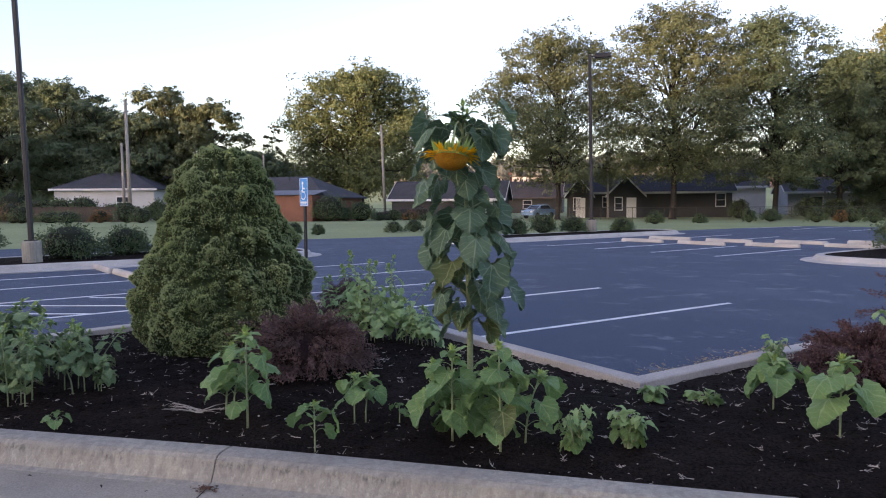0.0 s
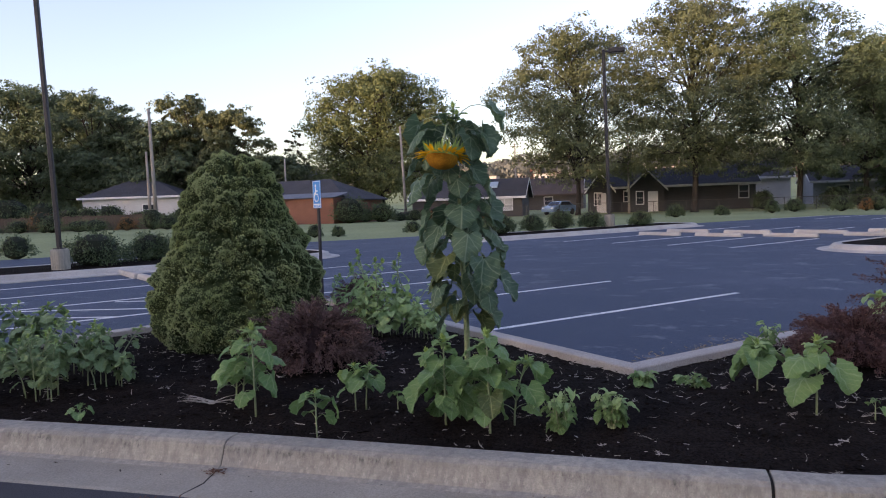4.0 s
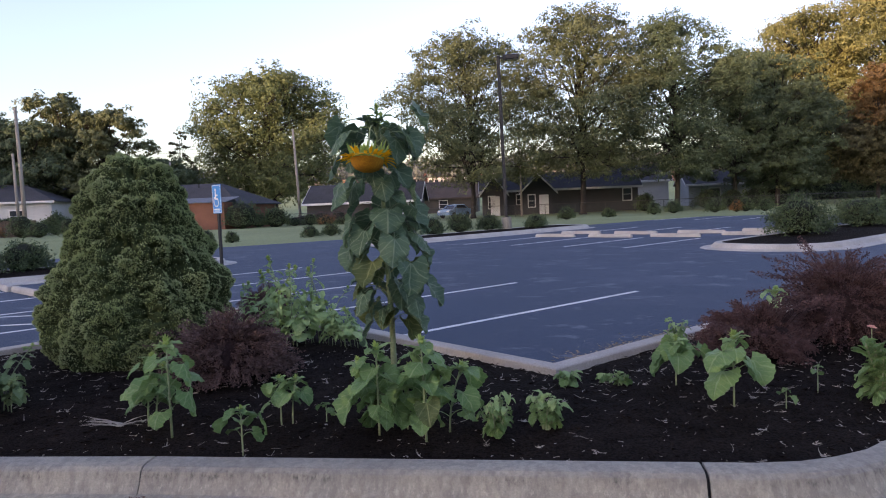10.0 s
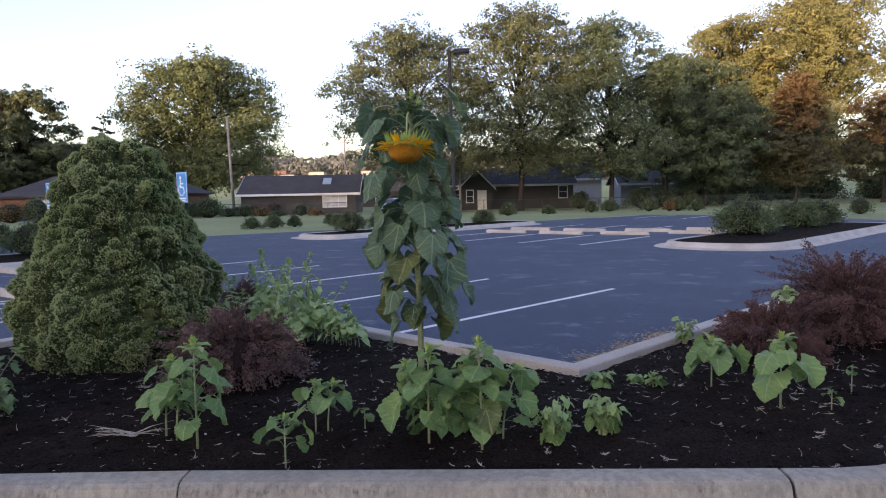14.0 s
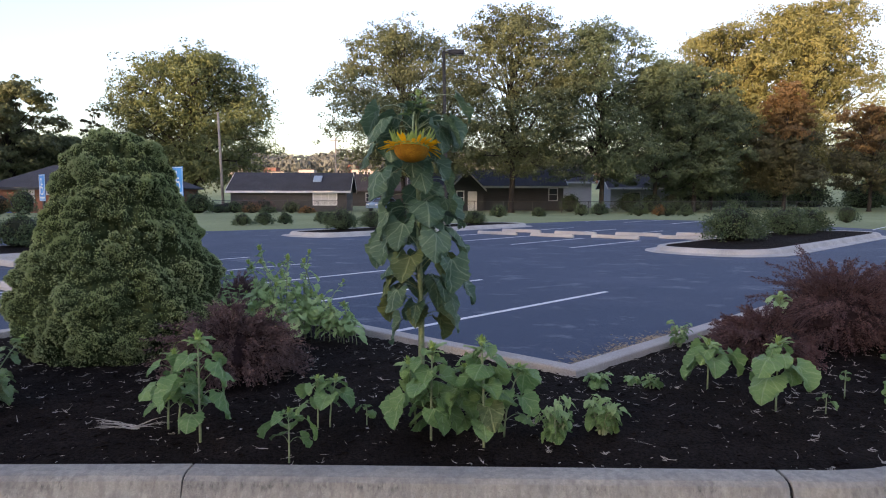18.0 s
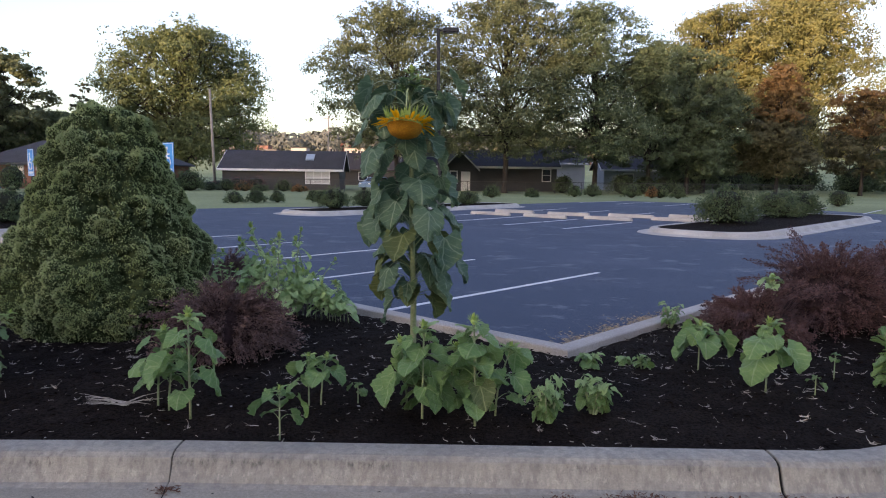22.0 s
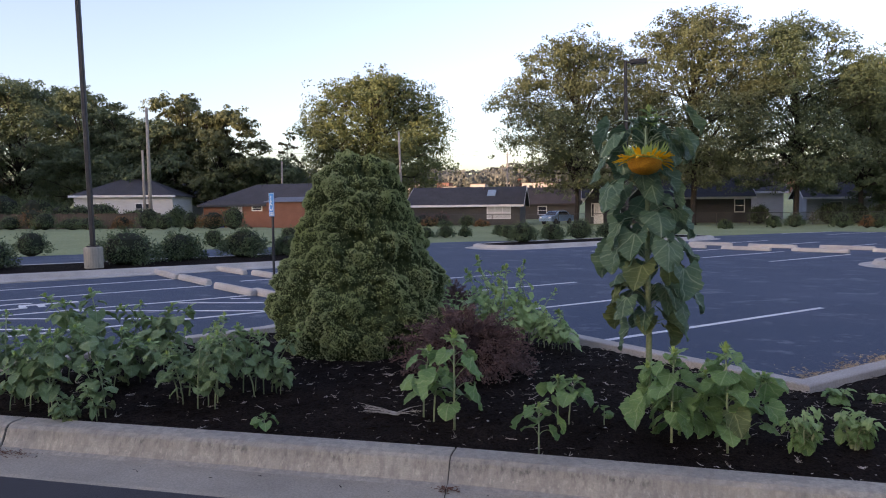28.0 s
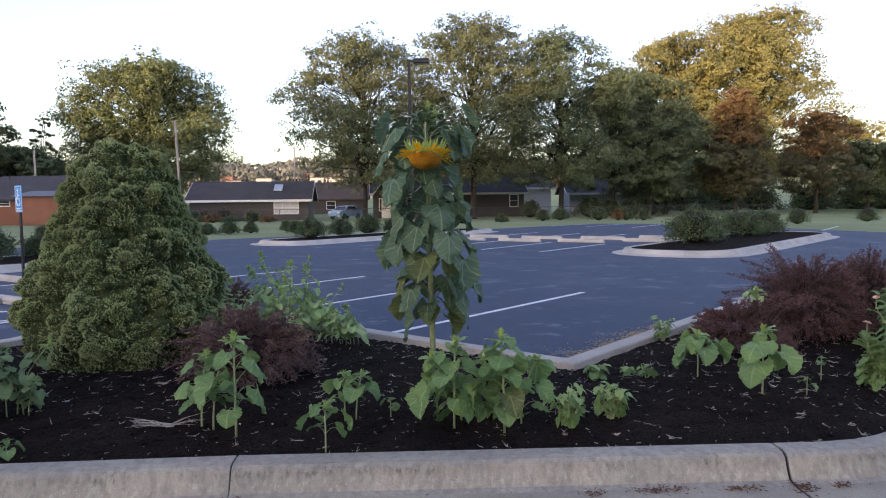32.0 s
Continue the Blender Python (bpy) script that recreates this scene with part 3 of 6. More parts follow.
def mulch_bed():
    s, x0, y0, nx, ny = 0.07, -12.2, -0.5, 320, 122
    m, idx = Mesh(), {}
    keep = [[inside(x0 + i * s, y0 + j * s, bed_outline) for i in range(nx)] for j in range(ny)]
    for j in range(ny - 1):
        for i in range(nx - 1):
            if keep[j][i] or keep[j][i + 1] or keep[j + 1][i] or keep[j + 1][i + 1]:
                f = []
                for a, b in ((i, j), (i + 1, j), (i + 1, j + 1), (i, j + 1)):
                    if (a, b) not in idx:
                        x, y = x0 + a * s, y0 + b * s
                        near = keep[b][a]
                        z = (bed_z(x, y) + (random.random() - 0.5) * 0.012) if near else 0.09
                        idx[a, b] = len(m.v)
                        m.v.append((x, y, z))
                    f.append(idx[a, b])
                m.f.append(tuple(f))
    m.smooth = True
    return solid("mulch_bed", m, MAT_MULCH, "planting bed of dark brown shredded mulch", "mulch bed", "structure")


mulch_bed()
BEDZ = bed_z


def island(name, outline, label):
    """A kerbed island: rolled kerb, flat apron and mulch."""
    th = thing(name, label, "kerbed island", kind="structure")
    prof = [(0.55, 0.10), (0.52, 0.15), (0.40, 0.155), (0.33, 0.13), (0.27, 0.04), (0.2, 0.02), (0.0, 0.012), (0.0, -0.05)]
    part("kerb", kerb_run(outline, prof, True), MAT_STOP, th)
    inner = offset_path([outline[-1]] + outline + [outline[0]], 0.53)[1:-1]
    me = Mesh().prism(inner, lambda x, y: gz(y), lambda x, y: gz(y) + 0.14)
    part("mulch", me, MAT_MULCH, th)
    return th


def rounded(corners, r):
    out = []
    n = len(corners)
    for i in range(n):
        p, a, b = Vector(corners[i]), Vector(corners[i - 1]), Vector(corners[(i + 1) % n])
        d1, d2 = (a - p).normalized(), (b - p).normalized()
        rr = min(r, (a - p).length * 0.49, (b - p).length * 0.49)
        s, e = p + d1 * rr, p + d2 * rr
        for k in range(6):
            t = k / 5
            q = s * (1 - t) ** 2 + p * 2 * t * (1 - t) + e * t * t
            out.append((q.x, q.y))
    return out


def lot_rect(u0, u1, v0, v1, r=1.5):
    return rounded([lot(u0, v0), lot(u1, v0), lot(u1, v1), lot(u0, v1)], r)


island("kerbed_island_east", lot_rect(12.6, 25.6, 2.75, 6.5, 1.9), "pale concrete kerbed island with mulch and boxwood shrubs")
island("kerbed_island_mid", lot_rect(10.9, 23.5, 16.4, 19.3, 1.4), "pale concrete kerbed island with shrubs and a lamp pole")
island("kerbed_island_west", lot_rect(-30.0, 5.5, 14.7, 18.6, 1.7), "long kerbed mulch island with shrubs and a lamp pole")

# ---- painted lines ----
paint_group = "painted stall lines"


def line(u0, v0, u1, v1, w=0.08):
    a, b = Vector(lot(u0, v0)), Vector(lot(u1, v1))
    t = (b - a).normalized()
    s = Vector((-t.y, t.x)) * w / 2
    n = max(2, int((b - a).length / 0.5))
    left, right = [], []
    for k in range(n + 1):
        p = a + (b - a) * k / n
        j = 1 + 0.12 * noise.noise(Vector((p.x * 3, p.y * 3, 7)))
        left.append(p + s * j)
        right.append(p - s * j)
    m = Mesh()
    for lift in (0.0, 0.004):
        m.v += [(q.x, q.y, gz(q.y) + lift) for pr in zip(left, right) for q in pr]
    o = 2 * (n + 1)
    for k in range(n):
        i = 2 * k
        m.f += [(o + i, o + i + 1, o + i + 3, o + i + 2), (i, o + i, o + i + 2, i + 2), (i + 1, i + 3, o + i + 3, o + i + 1)]
    return solid("painted_line", m, MAT_PAINT, "worn white painted stall line on the asphalt", "road marking", "structure", paint_group)


for v in (2.68, 5.12, 7.5, 9.75, 12.0):
    line(0.1, v, 5.2, v)
for v in (8.2, 10.2, 12.25, 14.3):
    line(12.75, v - 0.05, 16.9, v + 0.05)
    line(19.0, v + 0.15, 23.2, v + 0.35)
for v in (4.6, 7.0, 9.4, 11.4, 13.3, 15.8, 18.0):
    line(29.7, v, 35.0, v + 0.4)
for v in (7.2, 9.3, 11.4, 13.3):
    line(-9.5, v - 0.35, -0.7, v + 0.1)
for u, v in ((-0.9, 8.95), (-0.85, 8.2), (-1.25, 7.32), (-2.4, 7.18), (-3.9, 7.15), (-5.3, 7.1)):
    line(u, v, u - 1.3 * (9.15 - v), 9.15, 0.07)


def ground_symbol(u, v, s):
    """A painted wheelchair symbol, faded, on the asphalt."""
    x, y = lot(u, v)
    m = Mesh()
    for x0, x1, y0, y1 in ((-0.12, 0.02, -0.1, 0.45), (0.02, 0.3, 0.12, 0.22), (0.02, 0.32, -0.12, -0.02), (0.26, 0.36, -0.5, -0.04), (-0.1, 0.06, 0.52, 0.7)):
        m.box(x0 * s, x1 * s, y0 * s, y1 * s, 0, 0.004)
    for k in range(9):
        a, b = radians(140 + 20 * k), radians(160 + 20 * k)
        p = [(math.cos(t) * r * s, math.sin(t) * r * s - 0.15 * s) for t, r in ((a, 0.3), (b, 0.3), (b, 0.4), (a, 0.4))]
        m.prism(p, 0, 0.004)
    tagged(solid("ground_symbol", m, MAT_PAINT, "faded white wheelchair symbol painted on asphalt", "road marking", "structure"), kind="structure").matrix_basis = pose(x, y, gz(y) + 0.001, 0, 0, -38)


ground_symbol(-4.1, 10.25, 1.1)


# ---- wheel stops ----
def wheel_stop():
    m = Mesh()
    ring = [(-0.075, 0.0), (-0.075, 0.055), (-0.05, 0.11), (-0.035, 0.12), (0.035, 0.12), (0.05, 0.11), (0.075, 0.055), (0.075, 0.0)]
    xs = [(-0.88, 0.72), (-0.84, 1.0), (0.84, 1.0), (0.88, 0.72)]
    m.v = [(x, y * k, z * k) for x, k in xs for y, z in ring]
    m.f = [(i * 8 + j, i * 8 + (j + 1) % 8, (i + 1) * 8 + (j + 1) % 8, (i + 1) * 8 + j) for i in range(3) for j in range(8)]
    m.f += [tuple(range(7, -1, -1)), tuple(range(24, 32))]
    return m


stop_mesh = wheel_stop().data("wheel_stop", MAT_STOP)


def put_stop(x, y):
    ob = new("wheel_stop", stop_mesh)
    ob.matrix_basis = pose(x, y, gz(y) + 0.002, 0, 0, math.degrees(math.atan2(V.y, V.x)) + random.uniform(-2, 2))
    tagged(ob, "pale precast concrete wheel stop on asphalt", "wheel stop", "wheel stops")


for x, y in ((2.86, 22.5), (4.73, 21.2), (6.78, 20.35), (9.07, 20.1), (3.9, 24.0), (5.8, 22.6), (7.97, 21.9), (10.2, 21.8), (-5.0, 6.95), (-6.28, 7.68), (-8.1, 9.05), (-9.55, 10.05), (-8.58, 11.2), (-6.98, 10.25)):
    put_stop(x, y)


# ---- foliage tools ----
RNG = np.random.default_rng(5)


def unit(n):
    d = RNG.normal(size=(n, 3))
    return d / np.linalg.norm(d, axis=1, keepdims=True)


def leaf_quads(pos, out, length, width, tilt=0.6):
    """Small diamond leaves at pos that point roughly along out."""
    n = len(pos)
    d = out + tilt * unit(n)
    d /= np.linalg.norm(d, axis=1, keepdims=True)
    s = np.cross(d, unit(n))
    s /= np.linalg.norm(s, axis=1, keepdims=True) + 1e-9
    ln = length * (0.6 + 0.8 * RNG.random((n, 1)))
    wd = width * (0.6 + 0.8 * RNG.random((n, 1)))
    return np.stack([pos, pos + d * ln * 0.5 + s * wd * 0.5, pos + d * ln, pos + d * ln * 0.45 - s * wd * 0.5], axis=1)


def leaf_faces(pos, out, length, width, tilt=0.7):
    """Leaves that lie over the outside of a clump, roughly facing out."""
    n = len(pos)
    nrm = out + tilt * unit(n)
    nrm /= np.linalg.norm(nrm, axis=1, keepdims=True)
    d = np.cross(nrm, unit(n))
    d /= np.linalg.norm(d, axis=1, keepdims=True) + 1e-9
    s = np.cross(nrm, d)
    ln = length * (0.6 + 0.8 * RNG.random((n, 1)))
    wd = width * (0.6 + 0.8 * RNG.random((n, 1)))
    return np.stack([pos - d * ln * 0.5, pos + s * wd * 0.5, pos + d * ln * 0.5, pos - s * wd * 0.5], axis=1)


def tree(name, label, x, y, height, rx, trunk_h, mat, lobes=18, clumps=44, per=26, leaf=0.3, trunk_r=0.3, seed=1, cone=0.0, bottom=None, low_mat=None):
    """A broadleaf tree: tapered trunk, forked limbs, and a crown of uneven leafy lobes made of small clumps with gaps."""
    rnd, rng = random.Random(seed), np.random.default_rng(100 + seed)
    z0 = gz(y) - 0.05
    th = thing(name, label, "tree", pose(x, y, z0))
    cb = trunk_h if bottom is None else bottom
    ch = height - cb
    wood = Mesh()
    base = [Vector((0, 0, 0)), Vector((0.02, 0, 0.35)), Vector((0.12, 0.05, trunk_h * 0.6)), Vector((0.05, 0.1, trunk_h + ch * 0.2)), Vector((rnd.uniform(-0.4, 0.4), rnd.uniform(-0.4, 0.4), cb + ch * 0.7))]
    wood.tube(base, [trunk_r * 1.5, trunk_r * 1.05, trunk_r * 0.9, trunk_r * 0.55, trunk_r * 0.12], 9)
    heads = []
    for i in range(lobes):
        h = (i + rnd.uniform(0.2, 0.8)) / lobes
        ang = i * 2.39996 + rnd.uniform(-0.6, 0.6)
        if cone:
            env, rl = 0.9 - 0.85 * h, rx * (0.22 + 0.24 * (1 - h)) * rnd.uniform(0.85, 1.15)
        else:
            env = math.sqrt(max(0.05, 1 - ((h - 0.3) / 0.74) ** 2)) if h > 0.3 else 0.8 + 0.2 * h / 0.3
            rl = rx * rnd.uniform(0.24, 0.38) * (0.7 + 0.3 * env)
        r = rx * env * (rnd.uniform(0.55, 0.92) if i % 4 else rnd.uniform(0.0, 0.4))
        c = Vector((math.cos(ang) * r, math.sin(ang) * r, min(cb + ch * (0.06 + 0.9 * h), height - rl * 0.75)))
        heads.append((c, rl))
        st = base[2].lerp(base[3], rnd.uniform(0.2, 1.0)) if h < 0.6 else base[3].lerp(base[4], rnd.uniform(0.0, 0.6))
        mid = Vector((st.x + (c.x - st.x) * 0.4, st.y + (c.y - st.y) * 0.4, st.z + (c.z - st.z) * 0.6))
        wood.tube([st, st.lerp(mid, 0.5), mid, c], [trunk_r * 0.34, trunk_r * 0.27, trunk_r * 0.19, trunk_r * 0.06], 6, False)
        for k in range(5):
            e = c + Vector((rnd.uniform(-1, 1), rnd.uniform(-1, 1), rnd.uniform(-0.2, 0.8))) * rl * 0.8
            f = mid.lerp(c, rnd.uniform(0.3, 1.0))
            wood.tube([f, f.lerp(e, 0.5) + Vector((0, 0, 0.06 * rl)), e], [trunk_r * 0.1, trunk_r * 0.07, trunk_r * 0.025], 4, False)
    wood.smooth = True
    part("trunk", wood, MAT_BARK, th)
    # Rust above; darker low_mat below holds duller leaves and shade in one colour.
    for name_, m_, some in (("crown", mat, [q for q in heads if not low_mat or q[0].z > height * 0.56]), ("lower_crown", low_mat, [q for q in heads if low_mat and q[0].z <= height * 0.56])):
        if not some:
            continue
        ps, ds = [], []
        for c, rl in some:
            n = max(10, int(clumps * (rl / (0.33 * rx)) ** 2))
            d = rng.normal(size=(n, 3))
            d /= np.linalg.norm(d, axis=1, keepdims=True)
            d[:, 2] = np.where(d[:, 2] < -0.3, -0.6 * d[:, 2], d[:, 2])
            k = (0.35 + 0.68 * rng.random((n, 1)) ** 0.45) * (1 + 0.16 * rng.normal(size=(n, 1)))
            cen = np.array(c) + d * k * rl * np.array([1.05, 1.05, 0.82])
            size = rl * (0.1 + 0.12 * rng.random((n, 1, 1)))
            g = rng.normal(size=(n, per, 3))
            g *= np.minimum(1.0, 1.45 / np.linalg.norm(g, axis=2, keepdims=True)) * np.array([1.0, 1.0, 0.62])
            pts = (cen[:, None, :] + g * size).reshape(-1, 3)
            way = (0.8 * d[:, None, :] + 0.5 * g / (np.linalg.norm(g, axis=2, keepdims=True) + 1e-6) + np.array([0, 0, 0.3])).reshape(-1, 3)
            ps.append(pts)
            ds.append(way)
        p, d = np.concatenate(ps), np.concatenate(ds)
        part(name_, quads(leaf_faces(p, d, leaf, leaf * 0.62, 0.75), "crown", m_), m_, th)
    return th


def shrub(label, x, y, r, h, mat, n=1500, leaf=0.07, z=None, group="boxwood shrubs"):
    """A clipped shrub: woody core and a dense dome of small leaves with an uneven outline."""
    th = thing("shrub", label, "shrub", pose(x, y, gz(y) + 0.1 if z is None else z), group)
    c = Mesh()
    prof = [(0.1 * r, 0.0), (0.5 * r, 0.12 * h), (0.6 * r, 0.4 * h), (0.5 * r, 0.64 * h), (0.2 * r, 0.78 * h)]
    c.lathe(prof, 10)
    part("woody_core", c, MAT_SHRUB_CORE, th)
    tw = 46
    t = unit(tw)
    t[:, 2] = np.abs(t[:, 2]) * 1.05 - 0.25
    reach = 0.8 + 0.32 * RNG.random((tw, 1))
    tip = t * reach * np.array([r, r, h * 0.74])
    pick = RNG.integers(0, tw, n // 2)
    pos1 = tip[pick] * (0.5 + 0.5 * RNG.random((n // 2, 1)) ** 0.6) + RNG.normal(size=(n // 2, 3)) * 0.085 * r
    d = unit(n - n // 2)
    d[:, 2] = np.abs(d[:, 2]) * 1.05 - 0.28
    ph = np.arctan2(d[:, 1], d[:, 0])
    lump = 0.88 + 0.1 * np.sin(ph * 3 + x) + 0.09 * np.sin(ph * 5 + d[:, 2] * 6 + y) + 0.05 * RNG.normal(size=len(d))
    pos2 = d * (RNG.random((len(d), 1)) ** 0.25) * lump[:, None] * np.array([r, r, h * 0.72])
    pos = np.concatenate([pos1, pos2]) + np.array([0, 0, h * 0.27])
    d = np.concatenate([t[pick], d])
    pos[:, 2] = np.maximum(pos[:, 2], 0.02)
    part("foliage", quads(np.concatenate([leaf_quads(pos[::2], d[::2], leaf, leaf * 0.55, 0.7), leaf_faces(pos[1::2], d[1::2], leaf, leaf * 0.6, 0.8)]), "foliage", mat), mat, th)
    return th


# ---- sunflower leaves ----
def leaf_mesh(petiole, rise, length, width, a0, a1, fold=0.25, wob=0.06, seed=0, n=14, thick=0.007):
    """A heart-shaped leaf on its stalk: the stalk leaves the stem along +x, the blade bends from a0 to a1 degrees."""
    m, rnd = Mesh(), random.Random(seed)
    m.uv = []
    p = Vector((0, 0, 0))
    pts = [p.copy()]
    for k in range(5):
        a = radians(rise + (a0 - rise) * (k / 5) ** 1.5)
        p = p + Vector((math.cos(a), 0, math.sin(a))) * petiole / 5
        pts.append(p.copy())
    m.tube(pts, [thick * 1.3, thick, thick * 0.9, thick * 0.8, thick * 0.7, thick * 0.5], 5)
    m.uv += [(0.5, 0.5)] * len(m.v)
    lat = [-1, -0.78, -0.5, -0.22, 0, 0.22, 0.5, 0.78, 1]
    base = len(m.v)
    twist, side = rnd.uniform(-0.6, 0.6), rnd.uniform(-0.18, 0.18)
    for i in range(n + 1):
        s = i / n
        a = radians(a0 + (a1 - a0) * s ** 0.8)
        tang, norm = Vector((math.cos(a), 0, math.sin(a))), Vector((-math.sin(a), 0, math.cos(a)))
        if i:
            p = p + tang * length / n + Vector((0, side * length / n, 0))
        w = width * 0.5 * (1.52 * (s + 0.05) ** 0.34 * (1.0 - s) ** 0.84 * (1 + 0.22 * s) if s < 1 else 0.0)
        w *= 1 + 0.055 * (1 if i % 2 else -1) + 0.07 * noise.noise(Vector((s * 6, seed * 2.3, 1)))
        for l in lat:
            q = p + Vector((0, 1, 0)) * w * l + norm * (fold * abs(l) ** 1.3 * w + wob * length * math.sin(s * 8 + l * 3.0 + seed * 1.7) * abs(l))
            q -= tang * (0.26 * length * abs(l) ** 1.5 * (1 - s) ** 2)
            q += norm * (twist * w * l * s - 0.035 * length * (abs(abs(l) - 0.5) < 0.1) * (1 - s) + 0.12 * length * noise.noise(Vector((s * 4 + seed * 3.1, l * 2.6, seed))) - 0.05 * length * max(0.0, abs(l) - 0.5) * math.sin(s * 19 + seed))
            m.v.append(tuple(q))
            m.uv.append((s, 0.5 + 0.5 * l * w / (width * 0.5)))
    k = len(lat)
    m.f += [(base + i * k + j, base + i * k + j + 1, base + (i + 1) * k + j + 1, base + (i + 1) * k + j) for i in range(n) for j in range(k - 1)]
    m.smooth = True
    return m


LEAVES = {}
for tag, mat in (("young", MAT_LEAF_YOUNG), ("pale", MAT_LEAF_PALE), ("light", MAT_LEAF_LIGHT), ("old", MAT_LEAF_OLD), ("full", MAT_LEAF)):
    LEAVES[tag] = {
        "hang": [leaf_mesh(0.8 + 0.1 * i, 46 + 5 * i, 1.0, 1.22 + 0.06 * (i % 3), -34 - 7 * i, -86 + 5 * i, (0.42, -0.3, 0.3, -0.45, 0.18, 0.5)[i], 0.045, i, thick=0.018).data("leaf", mat) for i in range(6)],
        "spread": [leaf_mesh(0.7 + 0.1 * (i % 3), 55 - 5 * i, 0.95, 1.18 + 0.06 * (i % 3), -8 - 6 * i, -52 - 5 * i, (0.4, 0.25, -0.3, 0.5, -0.2, 0.35)[i], 0.045, 9 + i, thick=0.018).data("leaf", mat) for i in range(6)],
        "broad": [leaf_mesh(0.42 + 0.1 * (i % 3), 58 - 6 * i, 1.0, 1.3, -8 - 9 * i, -56 - 5 * i, (0.35, -0.25, 0.3, 0.45, -0.2)[i], 0.04, 40 + i, thick=0.016).data("leaf", mat) for i in range(5)],
        "wide": [leaf_mesh(1.25 + 0.14 * i, 38 + 5 * i, 1.0, 1.24, -38 - 6 * i, -80 + 4 * i, (0.4, -0.3, 0.3, 0.5, -0.2)[i], 0.045, 60 + i, thick=0.02).data("leaf", mat) for i in range(5)],
        "slim": [leaf_mesh(0.4 + 0.1 * (i % 3), 62 - 6 * i, 1.05, 0.72 + 0.05 * (i % 3), 12 - 9 * i, -40 - 7 * i, (0.4, -0.25, 0.3, 0.5, -0.2)[i], 0.04, 80 + i, thick=0.014).data("leaf", mat) for i in range(5)],
        "up": [leaf_mesh(0.18, 62, 1.0, 0.5, 55 - 8 * i, 15 - 12 * i, 0.3, 0.03, 20 + i, 8).data("leaf", mat) for i in range(3)],
    }


def put_leaf(parent, kind, style, z, az, size, at=(0, 0), tip=0.0, rnd=random):
    me = rnd.choice(LEAVES[kind][style])
    m = Matrix.Translation((at[0], at[1], z)) @ pose(0, 0, 0, 0, 0, az) @ pose(0, 0, 0, rnd.uniform(-14, 14), tip, 0) @ Matrix.Diagonal((size, size * rnd.uniform(0.9, 1.12), size, 1))
    return part("leaf", me, me.materials[0], parent, m=m)


def bract_bud(r, seed=0):
    """A closed bud: a small knob in a star of thin pointed bracts."""
    rnd, m = random.Random(seed), Mesh()
    m.lathe([(0.25 * r, -0.5 * r), (0.6 * r, -0.2 * r), (0.7 * r, 0.15 * r), (0.5 * r, 0.45 * r), (0.1 * r, 0.6 * r)], 10)
    for i in range(34):
        a, e = i * 2.4, radians(rnd.uniform(5, 78))
        o = Vector((math.cos(a) * math.cos(e), math.sin(a) * math.cos(e), math.sin(e)))
        t = Vector((-math.sin(a), math.cos(a), 0)) * r * rnd.uniform(0.16, 0.26)
        L = r * rnd.uniform(1.2, 2.1)
        curl = Vector((0, 0, rnd.uniform(-0.1, 0.35) * r))
        m.add([o * 0.4 * r + t * 0.6, o * 0.4 * r - t * 0.6, o * L * 0.6 - t + curl * 0.3, o * L + curl, o * L * 0.6 + t + curl * 0.3], [(0, 1, 2, 3, 4)])
    return m


BUDS = [bract_bud(1.0, i).data("bud", MAT_BUD) for i in range(3)]


def young_sunflower(x, y, h, pairs, size, seed, lean=0.0, label="", tag="young", low=0.3, style="spread"):
    """A young sunflower: thin stem, paired leaves of growing size and a leafy bud on top."""
    rnd = random.Random(seed)
    th = thing("young_sunflower", label or "young green sunflower with broad leaves growing from mulch", "sunflower plant", pose(x, y, BEDZ(x, y) - 0.01, 0, 0, rnd.uniform(0, 360)), "young sunflowers")
    lx, ly = lean * h, 0.3 * lean * h
    at = lambda k: (lx * k * k, ly * k * k)
    m = Mesh().tube([(*at(k / 5), h * k / 5) for k in range(6)], [r * (0.4 + h) for r in ((0.0082, 0.0078, 0.0072, 0.0066, 0.0058, 0.0045) if x > -1.4 and y < 2.5 else (0.0062, 0.0058, 0.0054, 0.005, 0.0044, 0.0036))], 7)
    m.smooth = True
    part("stem", m, MAT_STEM, th)
    for i in range(pairs):
        k = low + (0.93 - low) * i / max(1, pairs - 1)
        s = size * (0.46 + 0.4 * math.sin(math.pi * min(1.0, 0.1 + k * 0.78)) ** 0.8) * rnd.uniform(0.8, 1.1) * (1 - 0.5 * max(0.0, (k - 0.65) / 0.35))
        az = rnd.uniform(-20, 20) + 90 * (i % 2)
        for j in range(2):
            if rnd.random() < 0.94:
                put_leaf(th, tag if rnd.random() < 0.93 or k > 0.4 else "old", "hang" if style != "slim" and rnd.random() < 0.22 and k < 0.7 else (style if style == "slim" or h < 0.45 or rnd.random() < 0.6 else "spread"), h * k, az + 180 * j + rnd.uniform(-24, 24), s * rnd.uniform(0.8, 1.1), at(k), rnd.uniform(-14, 8), rnd)
    for i in range(6):
        put_leaf(th, "light" if h > 0.25 else tag, "up", h * (0.9 + 0.014 * i), i * 72 + rnd.uniform(-15, 15), size * rnd.uniform(0.3, 0.5), at(0.95), rnd.uniform(-10, 25), rnd)
    if h > 0.27:
        part("bud", rnd.choice(BUDS), MAT_BUD, th, "light green leafy bud", Matrix.Translation((*at(1), h)) @ Matrix.Scale(0.008 + (0.034 if x > -1.4 else 0.022) * h * size / 0.2, 4))
    return th


